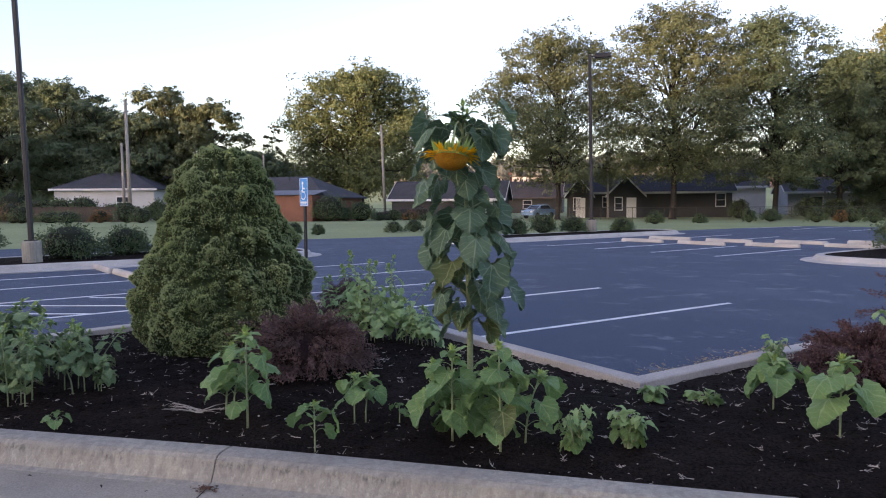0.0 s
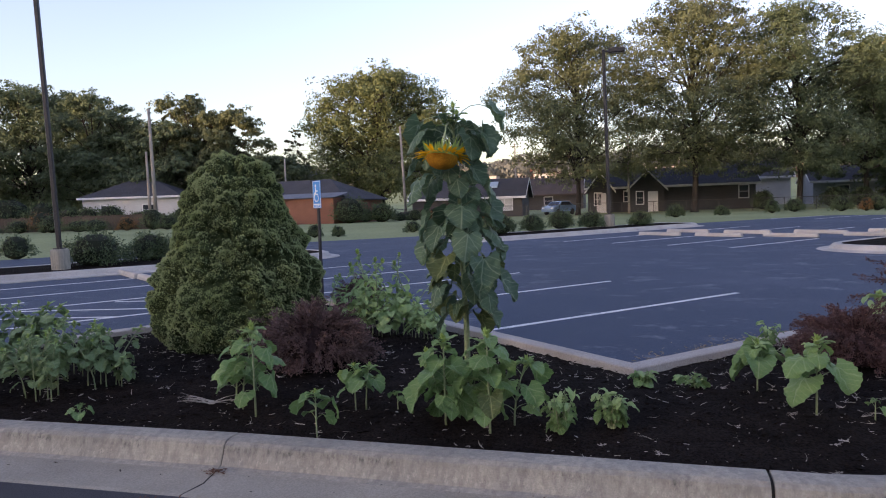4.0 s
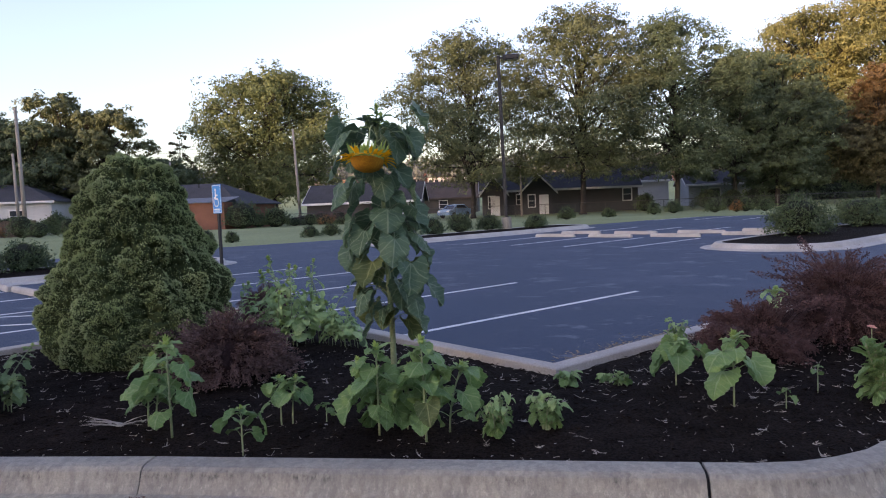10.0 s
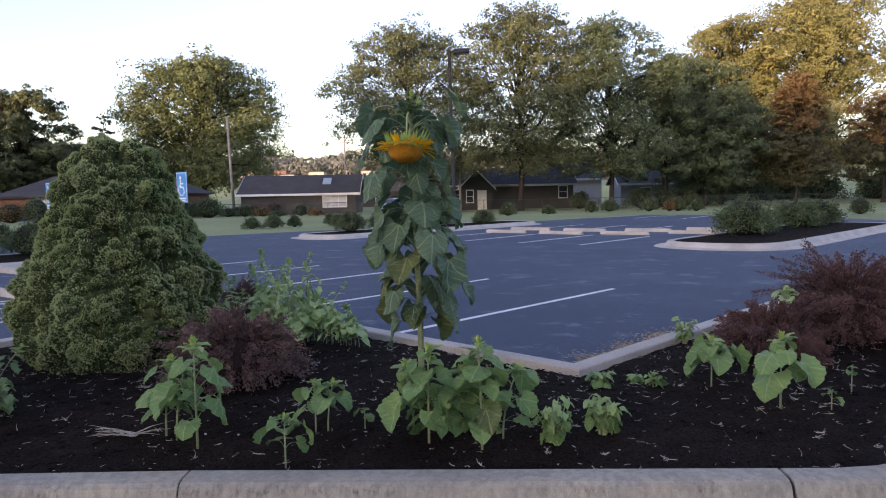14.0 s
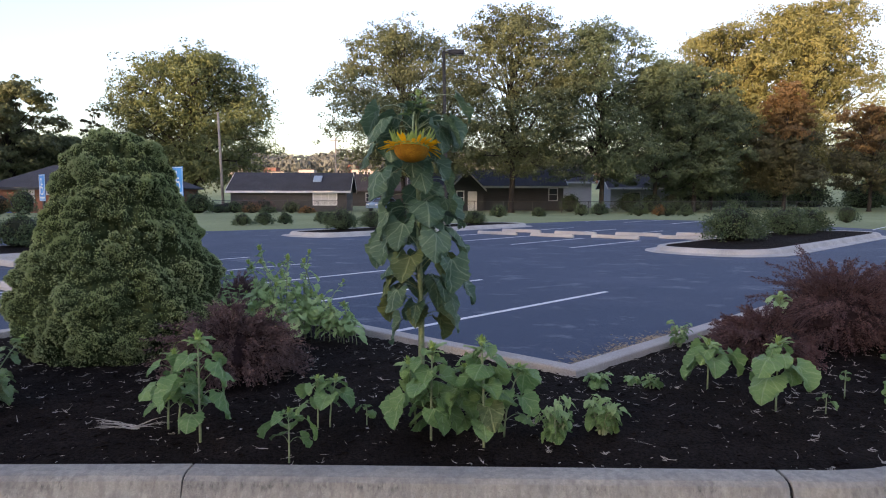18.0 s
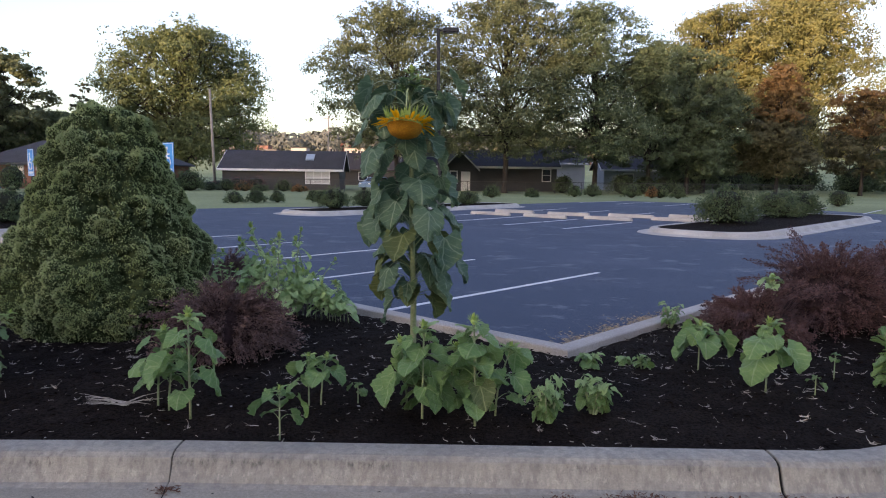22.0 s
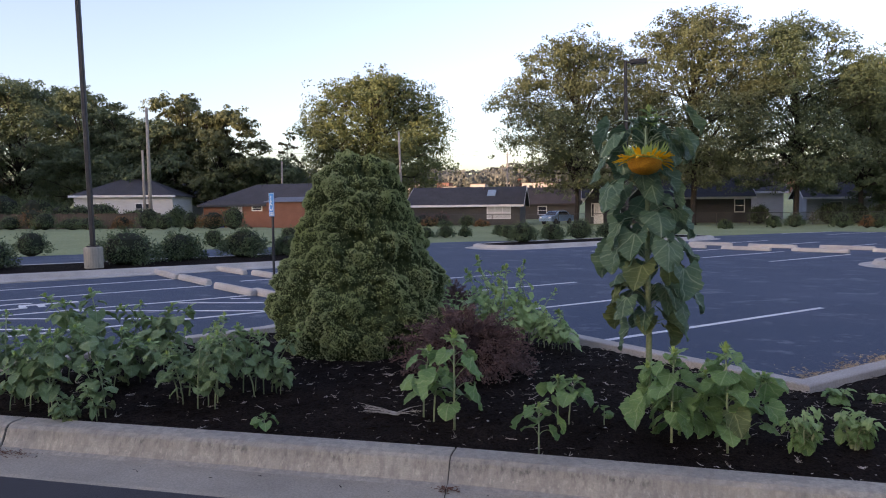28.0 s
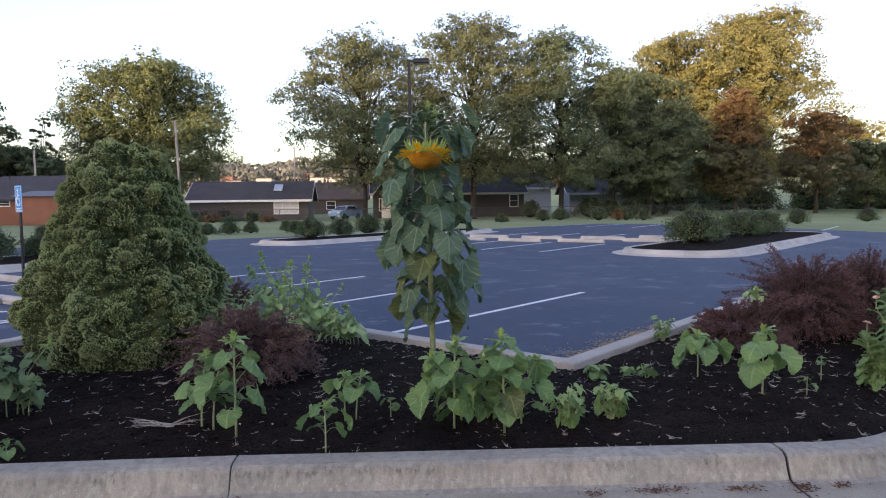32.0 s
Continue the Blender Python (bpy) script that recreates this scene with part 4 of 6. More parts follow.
# ---- the tall sunflower ----
def tall_sunflower(x, y):
    rnd = random.Random(11)
    z0 = BEDZ(x, y) - 0.01
    th = thing("tall_sunflower", "tall drooping sunflower with one nodding orange-yellow flower head", "sunflower", pose(x, y, z0))
    stem = [(0, 0, 0), (0.0, 0.0, 0.5), (-0.015, -0.01, 1.0), (-0.02, -0.02, 1.5), (-0.03, -0.05, 1.82), (-0.03, -0.1, 1.93), (-0.035, -0.17, 1.985), (-0.04, -0.25, 1.95), (-0.04, -0.31, 1.84), (-0.045, -0.34, 1.755)]
    m = Mesh().tube(stem, [0.024, 0.022, 0.019, 0.017, 0.013, 0.009, 0.007, 0.006, 0.006, 0.012], 9)
    m.smooth = True
    part("stem", m, MAT_STEM, th)
    head = Matrix.Translation((-0.045, -0.35, 1.735)) @ pose(0, 0, 0, -12, 3, 0)
    back = Mesh()
    back.lathe([(0.02, 0.05), (0.075, 0.035), (0.12, 0.0), (0.115, -0.02)][::-1], 20)
    part("flower_back", back, MAT_BUD, th, "green back of the flower head", head)
    disc = Mesh()
    disc.lathe([(0.108, 0.0), (0.117, -0.02), (0.11, -0.05), (0.088, -0.08), (0.05, -0.098), (0.005, -0.104)][::-1], 28)
    disc.smooth = True
    part("flower_disc", disc, MAT_DISC, th, "domed orange-brown flower disc", head)
    for ring, n in ((0, 42), (1, 34)):
        for i in range(n):
            a = 2 * math.pi * (i + 0.5 * ring) / n + rnd.uniform(-0.09, 0.09)
            L, W = rnd.uniform(0.055, 0.112), rnd.uniform(0.018, 0.032)
            el = radians(rnd.uniform(-14, 44) + 12 * ring)
            o, t = Vector((math.cos(a), math.sin(a), 0)), Vector((-math.sin(a), math.cos(a), 0))
            pm, pts = Mesh(), []
            for k in range(5):
                s = k / 4
                c = o * (0.108 + L * s * math.cos(el)) + Vector((0, 0, -0.006 + L * s * math.sin(el) - 0.026 * s * s))
                w = W * 0.5 * (0.5 + 1.3 * s - 1.75 * s ** 3)
                pts += [c + t * w, c - Vector((0, 0, 0.004)), c - t * w]
            pm.add(pts, [f for k in range(4) for f in ((3 * k, 3 * k + 1, 3 * k + 4, 3 * k + 3), (3 * k + 1, 3 * k + 2, 3 * k + 5, 3 * k + 4))])
            pm.smooth = True
            part("petal", pm, MAT_PETAL, th, m=head)
    for i in range(40):
        a = i * 2.4
        o, t = Vector((math.cos(a), math.sin(a), 0)), Vector((-math.sin(a), math.cos(a), 0)) * 0.014
        bm_ = Mesh()
        e = rnd.uniform(0.015, 0.085)
        bm_.add([o * 0.1 + t, o * 0.1 - t, o * 0.13 - t * 0.8 + Vector((0, 0, 0.03)), o * (0.12 + e * 0.5) + Vector((0, 0, 0.03 + e)), o * 0.13 + t * 0.8 + Vector((0, 0, 0.03))], [(0, 1, 2, 3, 4)])
        part("bract", bm_, MAT_BUD, th, m=head)
    for i in range(62):
        k = i / 61
        z = 0.52 + 1.37 * k
        az = i * 137.5 + rnd.uniform(-20, 20)
        size = (0.225 - 0.05 * abs(k - 0.45)) * rnd.uniform(0.7, 1.15)
        if z > 1.5 and abs((az % 360) - 270) < 60:
            if z > 1.64:
                continue
            size *= 0.8
        put_leaf(th, "old" if k < 0.3 and rnd.random() < 0.2 else "full", rnd.choice(("wide", "wide", "wide", "hang", "spread")) if k < 0.85 else "hang", z, az, size, (-0.02 * k, -0.04 * k), rnd.uniform(-12, 16), rnd)
    for i in range(7):
        put_leaf(th, "old" if i % 3 == 1 else "full", "hang", 0.47 + 0.045 * i, i * 137.5 + 200, 0.185 * rnd.uniform(0.85, 1.1), (0, 0), rnd.uniform(-4, 10), rnd)
    for az, z, size, style in ((176, 1.95, 0.2, "wide"), (205, 1.84, 0.205, "wide"), (4, 1.97, 0.2, "wide"), (-22, 1.86, 0.215, "wide"), (28, 1.84, 0.189, "hang"), (95, 1.93, 0.189, "hang"), (150, 1.9, 0.189, "hang"), (60, 1.92, 0.172, "spread"), (-40, 1.76, 0.215, "hang"), (222, 1.74, 0.215, "hang")):
        put_leaf(th, "full", style, z, az, size, (-0.03, -0.1), rnd.uniform(-4, 8), rnd)
    for i in range(8):
        put_leaf(th, "full", "up", 1.97, i * 45 + 10, rnd.uniform(0.08, 0.13), (-0.035, -0.17), 0, rnd)
    for k, (dx, dy, top) in enumerate(((0.015, -0.06, 2.1), (0.06, -0.12, 2.04), (-0.05, -0.08, 2.02))):
        shoot = Mesh().tube([(-0.03, -0.08, 1.9), (-0.03 + dx * 0.3, -0.08 + dy * 0.3, (1.9 + top) / 2), (-0.03 + dx, -0.08 + dy, top)], [0.009, 0.007, 0.005], 6)
        shoot.smooth = True
        part("side_shoot", shoot, MAT_STEM, th, "thin green side shoot with a small bud")
        part("bud", BUDS[k], MAT_BUD, th, "small light green bud", Matrix.Translation((-0.03 + dx, -0.08 + dy, top)) @ Matrix.Scale(0.022 - 0.004 * k, 4))
        for i in range(5):
            put_leaf(th, "young", "up", top - 0.02 - 0.012 * i, i * 137.5, rnd.uniform(0.05, 0.085), (-0.03 + dx * 0.9, -0.08 + dy * 0.9), 10, rnd)
    return th


tall_sunflower(1.13, 1.4)

# young sunflowers: x, y, height, leaf pairs, leaf size, lean, lowest leaves
YOUNG = [
    (-0.1, 0.35, 0.62, 6, 0.2, 0.0, 0.28), (-0.36, 0.52, 0.47, 6, 0.165, -0.1, 0.28), (-0.27, 0.46, 0.42, 5, 0.15, 0.2, 0.4),
    (0.475, 0.12, 0.29, 5, 0.13, 0.0, 0.38), (0.54, 0.58, 0.32, 5, 0.13, 0.0, 0.42), (0.61, 0.6, 0.32, 5, 0.13, 0.15, 0.45), (0.835, 0.62, 0.13, 3, 0.08, 0.0, 0.4),
    (1.24, 0.4, 0.57, 9, 0.188, -0.05, 0.2), (1.14, 0.56, 0.44, 7, 0.18, -0.2, 0.25), (1.545, 0.32, 0.61, 9, 0.2, 0.05, 0.2), (1.67, 0.46, 0.42, 6, 0.2, 0.2, 0.25), (1.4, 0.5, 0.42, 6, 0.18, 0.1, 0.25),
    (3.2, 1.41, 0.35, 5, 0.22, 0.0, 0.5), (3.468, 0.92, 0.47, 5, 0.245, 0.0, 0.48),
]
# the loose groups: centre, spread, how many, height, leaf size
for cx, cy, sx, sy, n, h, size in (
    (-2.03, 0.44, 0.16, 0.1, 6, 0.66, 0.19), (-1.74, 0.74, 0.12, 0.1, 5, 0.6, 0.17), (-1.59, 0.76, 0.04, 0.05, 2, 0.44, 0.15), (-2.3, 0.6, 0.12, 0.1, 4, 0.66, 0.19),
    (-2.73, -0.08, 0.06, 0.04, 3, 0.26, 0.14), (-2.6, 0.08, 0.08, 0.05, 3, 0.42, 0.16), (-2.96, 0.72, 0.16, 0.14, 5, 0.56, 0.22), (-3.02, 0.05, 0.05, 0.05, 2, 0.66, 0.19),
    (-3.4, 0.15, 0.2, 0.12, 6, 0.52, 0.18), (-3.6, 0.6, 0.22, 0.18, 6, 0.55, 0.19), (-3.68, 1.12, 0.14, 0.14, 4, 0.74, 0.27), (-3.24, 1.46, 0.2, 0.16, 6, 0.66, 0.26), (-2.25, 1.0, 0.16, 0.12, 4, 0.62, 0.22), (-4.2, 0.5, 0.3, 0.25, 7, 0.56, 0.19), (-4.65, 0.4, 0.2, 0.18, 4, 0.58, 0.19),
    (-0.95, 3.8, 0.25, 0.2, 5, 0.6, 0.17), (-0.42, 3.1, 0.2, 0.18, 7, 0.92, 0.19), (-0.12, 3.3, 0.14, 0.12, 6, 0.9, 0.19), (-0.3, 2.95, 0.3, 0.1, 5, 0.5, 0.2), (0.08, 3.15, 0.18, 0.1, 5, 0.5, 0.19), (0.3, 3.0, 0.16, 0.08, 7, 0.42, 0.18),
):
    rnd = random.Random(int(cx * 1000 + cy * 100))
    for i in range(n):
        a, k = i * 2.4, math.sqrt((i + 0.5) / n) * 1.1
        YOUNG.append((cx + sx * k * math.cos(a), cy + sy * k * math.sin(a), h * rnd.uniform(0.6, 0.98), rnd.choice((6, 7, 8)), size * rnd.uniform(0.45, 0.78), rnd.uniform(0.05, 0.5), 0.3))
YOUNG += [(-1.32, 0.08, 0.13, 3, 0.08, 0.0, 0.4), (-1.67, 0.98, 0.1, 3, 0.1, 0.0, 0.5), (3.78, 0.9, 0.14, 2, 0.08, 0.0, 0.6), (4.12, 1.3, 0.2, 2, 0.07, 0.0, 0.7), (4.3, 2.7, 0.5, 2, 0.24, 0.0, 0.8)]
for i, (x, y, h, pairs, size, lean, low) in enumerate(YOUNG):
    young_sunflower(x, y, h, pairs, size, 100 + i, lean, "small sunflower seedling in dark mulch" if h < 0.22 else "", "pale" if x < -1.4 else "light" if y > 2.5 else "young", low=low, style="broad" if (x > 3 and h > 0.3) or (1.0 < x < 1.6) else "slim" if (y > 2.5 and i % 3) or (x < -1.4 and i % 3 == 0) else "spread")


def low_herb(x, y, h, n, size, seed, label, tag="young"):
    """A low bushy herb of several leafy shoots."""
    rnd = random.Random(seed)
    th = thing("low_herb", label, "plant", pose(x, y, BEDZ(x, y) - 0.01), "low herbs")
    for i in range(n):
        a, r = rnd.uniform(0, 6.28), rnd.uniform(0.0, 0.3) * h
        hh = h * rnd.uniform(0.6, 1.0)
        tip = Vector((math.cos(a) * (r + 0.18 * hh), math.sin(a) * (r + 0.18 * hh), hh))
        m = Mesh().tube([(math.cos(a) * r * 0.3, math.sin(a) * r * 0.3, 0), tip * 0.55, tip], [0.006, 0.005, 0.003], 5)
        part("shoot", m, MAT_STEM, th)
        for k in range(8):
            q = tip * (0.3 + 0.7 * k / 7)
            put_leaf(th, "light" if k > 5 else tag, "slim" if k > 1 else "broad", q.z, rnd.uniform(0, 360), size * rnd.uniform(0.5, 0.85), (q.x, q.y), rnd.uniform(-10, 10), rnd)
    return th


low_herb(1.965, 0.38, 0.27, 10, 0.08, 1, "low bushy green herb in dark mulch")
low_herb(2.255, 0.52, 0.24, 12, 0.08, 2, "low bushy green herb in dark mulch")
low_herb(2.44, 1.55, 0.12, 5, 0.09, 3, "small grey-green herb beside the kerb corner")
low_herb(2.7, 1.62, 0.07, 3, 0.07, 4, "tiny seedling in dark mulch")
low_herb(2.805, 1.44, 0.11, 3, 0.08, 5, "tiny seedling in dark mulch")
low_herb(3.54, 3.15, 0.3, 5, 0.08, 6, "green weed at the kerb edge")


def zinnia(x, y, h, seed):
    rnd = random.Random(seed)
    th = thing("zinnia", "bushy green zinnia with faded pink flowers", "flowering plant", pose(x, y, BEDZ(x, y) - 0.01), "zinnias")
    for i in range(18):
        a, sp = rnd.uniform(0, 6.28), rnd.uniform(0.03, 0.42) * h
        hh = h * rnd.uniform(0.7, 1.0)
        tip = Vector((math.cos(a) * sp, math.sin(a) * sp, hh))
        part("shoot", Mesh().tube([(0, 0, 0), tip * 0.5 + Vector((0, 0, 0.05)), tip], [0.008, 0.006, 0.004], 5), MAT_STEM, th)
        for k in range(9):
            q = tip * (0.2 + 0.75 * k / 8)
            put_leaf(th, "young", "up" if k > 4 or k % 2 else "slim", q.z, rnd.uniform(0, 360), rnd.uniform(0.07, 0.11), (q.x, q.y), 0, rnd)
        if i < 3:
            top = tip + Vector((0.0, 0.0, 0.09))
            part("flower_stalk", Mesh().tube([tip, top], [0.004, 0.003], 5), MAT_STEM, th)
            f = Mesh()
            for r in range(2):
                for k in range(11):
                    b = k * 0.571 + r * 0.3
                    o, t = Vector((math.cos(b), math.sin(b), 0)), Vector((-math.sin(b), math.cos(b), 0)) * 0.009
                    L = 0.035 - 0.01 * r
                    f.add([t * 0.4, -t * 0.4, o * L * 0.6 - t + Vector((0, 0, 0.006 + 0.008 * r)), o * L + Vector((0, 0, 0.002)), o * L * 0.6 + t + Vector((0, 0, 0.006 + 0.008 * r))], [(0, 1, 2, 3, 4)])
            part("flower", f, MAT_PINK, th, "faded pink flower", Matrix.Translation(top) @ pose(0, 0, 0, rnd.uniform(-25, 25), rnd.uniform(-25, 25)))
    return th


for k, (x, y, h) in enumerate(((4.44, 1.1, 0.42), (5.3, 2.08, 0.62), (5.55, 2.3, 0.7), (5.8, 2.75, 0.6), (6.1, 3.0, 0.6))):
    zinnia(x, y, h, k)


# ---- clipped spruce ----
def spruce(x, y, h, r):
    """A dense rounded cone: a solid surface of many small tufts, covered in short needles."""
    th = thing("dwarf_spruce", "dense grey-green dwarf spruce clipped to a rounded cone", "conifer", pose(x, y, BEDZ(x, y) - 0.02))
    rnd = random.Random(4)
    prof = np.array([(0.86, 0.0), (0.93, 0.04), (0.98, 0.12), (1.0, 0.2), (0.93, 0.33), (0.8, 0.5), (0.67, 0.63), (0.56, 0.76), (0.46, 0.86), (0.34, 0.94), (0.19, 0.985), (0.01, 1.0)])
    radius = lambda k: np.interp(k, prof[:, 1], prof[:, 0]) * r
    na, nk = 260, 170
    aa, kk = np.meshgrid(np.arange(na) * 2 * math.pi / na, np.linspace(0, 1, nk))
    lump = np.array([0.15 * noise.noise(Vector((math.cos(a) * 2.6, math.sin(a) * 2.6, k * 6.5))) + 0.13 * noise.noise(Vector((math.cos(a) * 5.0, math.sin(a) * 5.0, k * 12))) for a, k in zip(aa.ravel(), kk.ravel())])
    rr = radius(kk.ravel()) * (1 + lump)
    base = np.stack([np.cos(aa.ravel()) * rr, np.sin(aa.ravel()) * rr, kk.ravel() * h], axis=1)
    nrm = base * np.array([1, 1, 0]) / (rr[:, None] + 1e-6) + np.array([0, 0, 0.25]) + np.clip(kk.ravel() - 0.8, 0, 1)[:, None] * np.array([0, 0, 6.0])
    nrm /= np.linalg.norm(nrm, axis=1, keepdims=True)
    # tufts: centres spread evenly over the cone, each a small swelling
    grid, pick = {}, []
    order = list(range(len(base)))
    rnd.shuffle(order)
    for i in order:
        c = base[i]
        key = tuple((c // 0.062).astype(int))
        near = [j for dx in (-1, 0, 1) for dy in (-1, 0, 1) for dz in (-1, 0, 1) for j in grid.get((key[0] + dx, key[1] + dy, key[2] + dz), ())]
        if all(((base[j] - c) ** 2).sum() > 0.062 ** 2 for j in near):
            grid.setdefault(key, []).append(i)
            pick.append(i)
    cen = base[pick]
    size = 0.04 + 0.022 * RNG.random(len(pick))
    stand = 0.1 * np.array([noise.noise(Vector(c * 5.0)) for c in cen]) + 0.02 * RNG.normal(size=len(pick)).clip(-1.2, 1.2)
    swell = np.zeros(len(base))
    for s in range(0, len(base), 1500):
        b = base[s:s + 1500]
        d2 = (b ** 2).sum(axis=1)[:, None] + (cen ** 2).sum(axis=1)[None] - 2 * b @ cen.T
        swell[s:s + 1500] = (np.sqrt(np.clip(size[None] ** 2 - d2, 0, None)) * 1.5 + np.where(d2 < size[None] ** 2, stand[None], -0.05)).max(axis=1)
    surf = base + nrm * (swell[:, None] - 0.07)
    m = Mesh()
    m.v = [tuple(p) for p in surf]
    m.f = [(i * na + j, i * na + (j + 1) % na, (i + 1) * na + (j + 1) % na, (i + 1) * na + j) for i in range(nk - 1) for j in range(na)]
    m.smooth = True
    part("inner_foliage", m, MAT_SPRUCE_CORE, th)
    part("trunk", Mesh().tube([(0, 0, 0), (0, 0, h * 0.5), (0, 0, h * 0.9)], [0.07, 0.05, 0.015], 8), MAT_BARK, th)
    # needles stand thick on the tufts and thin in the hollows
    g = surf.reshape(nk, na, 3)
    area = np.zeros((nk, na))
    e1, e2 = np.roll(g, -1, axis=1) - g, np.roll(g, -1, axis=0) - g
    area[:-1] = np.linalg.norm(np.cross(e1, e2), axis=2)[:-1]
    out = np.cross(e1, e2).reshape(-1, 3)
    out /= np.linalg.norm(out, axis=1, keepdims=True) + 1e-9
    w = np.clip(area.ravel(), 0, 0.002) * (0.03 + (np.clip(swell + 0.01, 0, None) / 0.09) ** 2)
    idx = RNG.choice(len(base), 165000, p=w / w.sum())
    u, v = RNG.random((2, len(idx), 1))
    pos = surf[idx] + u * e1.reshape(-1, 3)[idx] + v * e2.reshape(-1, 3)[idx]
    way = out[idx] + 0.5 * nrm[idx] + np.array([0, 0, 0.25])
    part("crown", quads(leaf_quads(pos - 0.004 * out[idx], way, 0.019, 0.009, 0.9), "crown", MAT_SPRUCE), MAT_SPRUCE, th)
    return th


spruce(-1.69, 2.68, 1.97, 0.84)


# ---- barberries ----
def barberry(x, y, r, h, seed, boughs=60, label="dark maroon barberry bush in mulch", spiky=0.25, leaves=36000, mat=MAT_BARBERRY):
    """Arching boughs, each fanned into thin twigs set with tiny leaves, so that the sprays lie in layers."""
    th = thing("barberry_bush", label, "shrub", pose(x, y, BEDZ(x, y) - 0.01), "barberry bushes")
    rnd = random.Random(seed)
    m = Mesh()
    m.lathe([(0.2 * r, 0), (0.5 * r, 0.1 * h), (0.56 * r, 0.3 * h), (0.44 * r, 0.5 * h), (0.25 * r, 0.6 * h), (0.06 * r, 0.66 * h)], 14)
    ps, ds = [], []
    fan = 7
    n = leaves // (boughs * fan)
    for i in range(boughs):
        a, e = i * 2.4 + rnd.uniform(-0.3, 0.3), math.acos(1 - (i + 0.5) / boughs)
        L = rnd.uniform(0.74, 1.04) + (rnd.random() < 0.12) * rnd.uniform(0.3, 1.0) * spiky
        for j in range(fan):
            aj, ej, Lj = a + rnd.gauss(0, 0.17) / max(0.35, math.sin(e)), min(1.62, max(0.0, e + rnd.gauss(0, 0.09))), L * rnd.uniform(0.78, 1.03)
            tip = Vector((math.cos(aj) * math.sin(ej) * r * Lj, math.sin(aj) * math.sin(ej) * r * Lj, max(0.05, math.cos(ej) * h * Lj)))
            mid = Vector((tip.x * 0.5, tip.y * 0.5, tip.z * 0.66 + 0.14 * h * math.sin(ej)))
            bend = mid.lerp(tip, 0.55) + Vector((0, 0, 0.05 * h))
            m.tube([(tip.x * 0.1, tip.y * 0.1, 0.02), mid, bend, tip], [0.005, 0.003, 0.002, 0.001], 4, False)
            for k in range(n):
                t = (k + rnd.random()) / n
                p0, p1, t = (mid, bend, t / 0.5) if t < 0.5 else (bend, tip, t * 2 - 1)
                ps.append(p0.lerp(p1, t))
                ds.append((p1 - p0).normalized())
    part("woody_core", m, MAT_BARBERRY_CORE, th)
    p, d = np.array(ps), np.array(ds)
    p = p + RNG.normal(size=p.shape) * 0.011
    p[:, 2] = np.maximum(p[:, 2], 0.02)
    part("foliage", quads(leaf_quads(p, d, 0.022, 0.011, 0.75), "foliage", mat), mat, th)
    return th


barberry(-0.35, 1.74, 0.64, 0.6, 1, 80, leaves=48000)
barberry(-1.25, 4.7, 0.4, 0.5, 2)
barberry(4.03, 2.4, 0.57, 0.5, 3, 60, "dark maroon barberry bush with loose sprays", 0.7, 34000, MAT_BARBERRY_RED)
barberry(4.95, 2.95, 0.72, 0.86, 4, 90, "large maroon barberry bush with arching sprays", 0.35, 50000, MAT_BARBERRY_RED)
barberry(5.9, 3.45, 0.62, 0.86, 5, 80, "large maroon barberry bush with arching sprays", 0.3, 36000, MAT_BARBERRY_RED)


# ---- signs, poles, wires ----
def accessible_sign(x, y, turn, h=1.5):
    z = gz(y)
    th = thing("accessible_sign", "blue accessible parking sign with white wheelchair symbol on post", "parking sign", pose(x, y, z, 0, 0, turn), "accessible signs")
    part("post", Mesh().box(-0.022, 0.022, -0.012, 0.012, 0, h + 0.42).box(-0.03, -0.022, -0.016, 0.016, 0, h + 0.42).box(0.022, 0.03, -0.016, 0.016, 0, h + 0.42), MAT_DARKMETAL, th)
    plate = part("plate", Mesh().bevel_box(-0.152, 0.152, -0.021, -0.017, h, h + 0.46, 0.002), MAT_SIGNBLUE, th, "blue sign plate with white symbol")
    b = Mesh()
    for x0, x1, z0, z1 in ((-0.14, 0.14, h + 0.01, h + 0.017), (-0.14, 0.14, h + 0.443, h + 0.45), (-0.14, -0.133, h + 0.017, h + 0.443), (0.133, 0.14, h + 0.017, h + 0.443)):
        b.box(x0, x1, -0.026, -0.022, z0, z1)
    part("border", b, MAT_SIGNWHITE, plate)
    s, y0 = Mesh(), -0.0255
    s.lathe([(0.026, 0), (0.026, 0.003)], 14)
    s.v = [(px - 0.025, y0 - pz, h + 0.375 + py) for px, py, pz in s.v]
    s.box(-0.04, -0.012, y0 - 0.003, y0, h + 0.22, h + 0.345).box(-0.012, 0.05, y0 - 0.003, y0, h + 0.275, h + 0.298).box(-0.012, 0.055, y0 - 0.003, y0, h + 0.22, h + 0.243)
    s.add([(0.035, y0 - 0.003, h + 0.243), (0.058, y0 - 0.003, h + 0.243), (0.092, y0 - 0.003, h + 0.15), (0.068, y0 - 0.003, h + 0.15)], [(0, 1, 2, 3)])
    arc = [(0.0 - 0.085 * math.cos(radians(a)) - 0.005, h + 0.195 - 0.085 * math.sin(radians(a))) for a in range(-50, 171, 17)]
    s.tube([(px, y0, pz) for px, pz in arc], 0.009, 5)
    part("symbol", s, MAT_SIGNWHITE, plate, "white wheelchair symbol")
    part("writing", Mesh().box(-0.11, 0.11, -0.026, -0.0225, h + 0.055, h + 0.075).box(-0.09, 0.09, -0.026, -0.0225, h + 0.03, h + 0.045), MAT_SIGNWHITE, plate)
    return th


accessible_sign(-2.82, 6.85, -38)
accessible_sign(-5.8, 8.35, -42, 1.42)


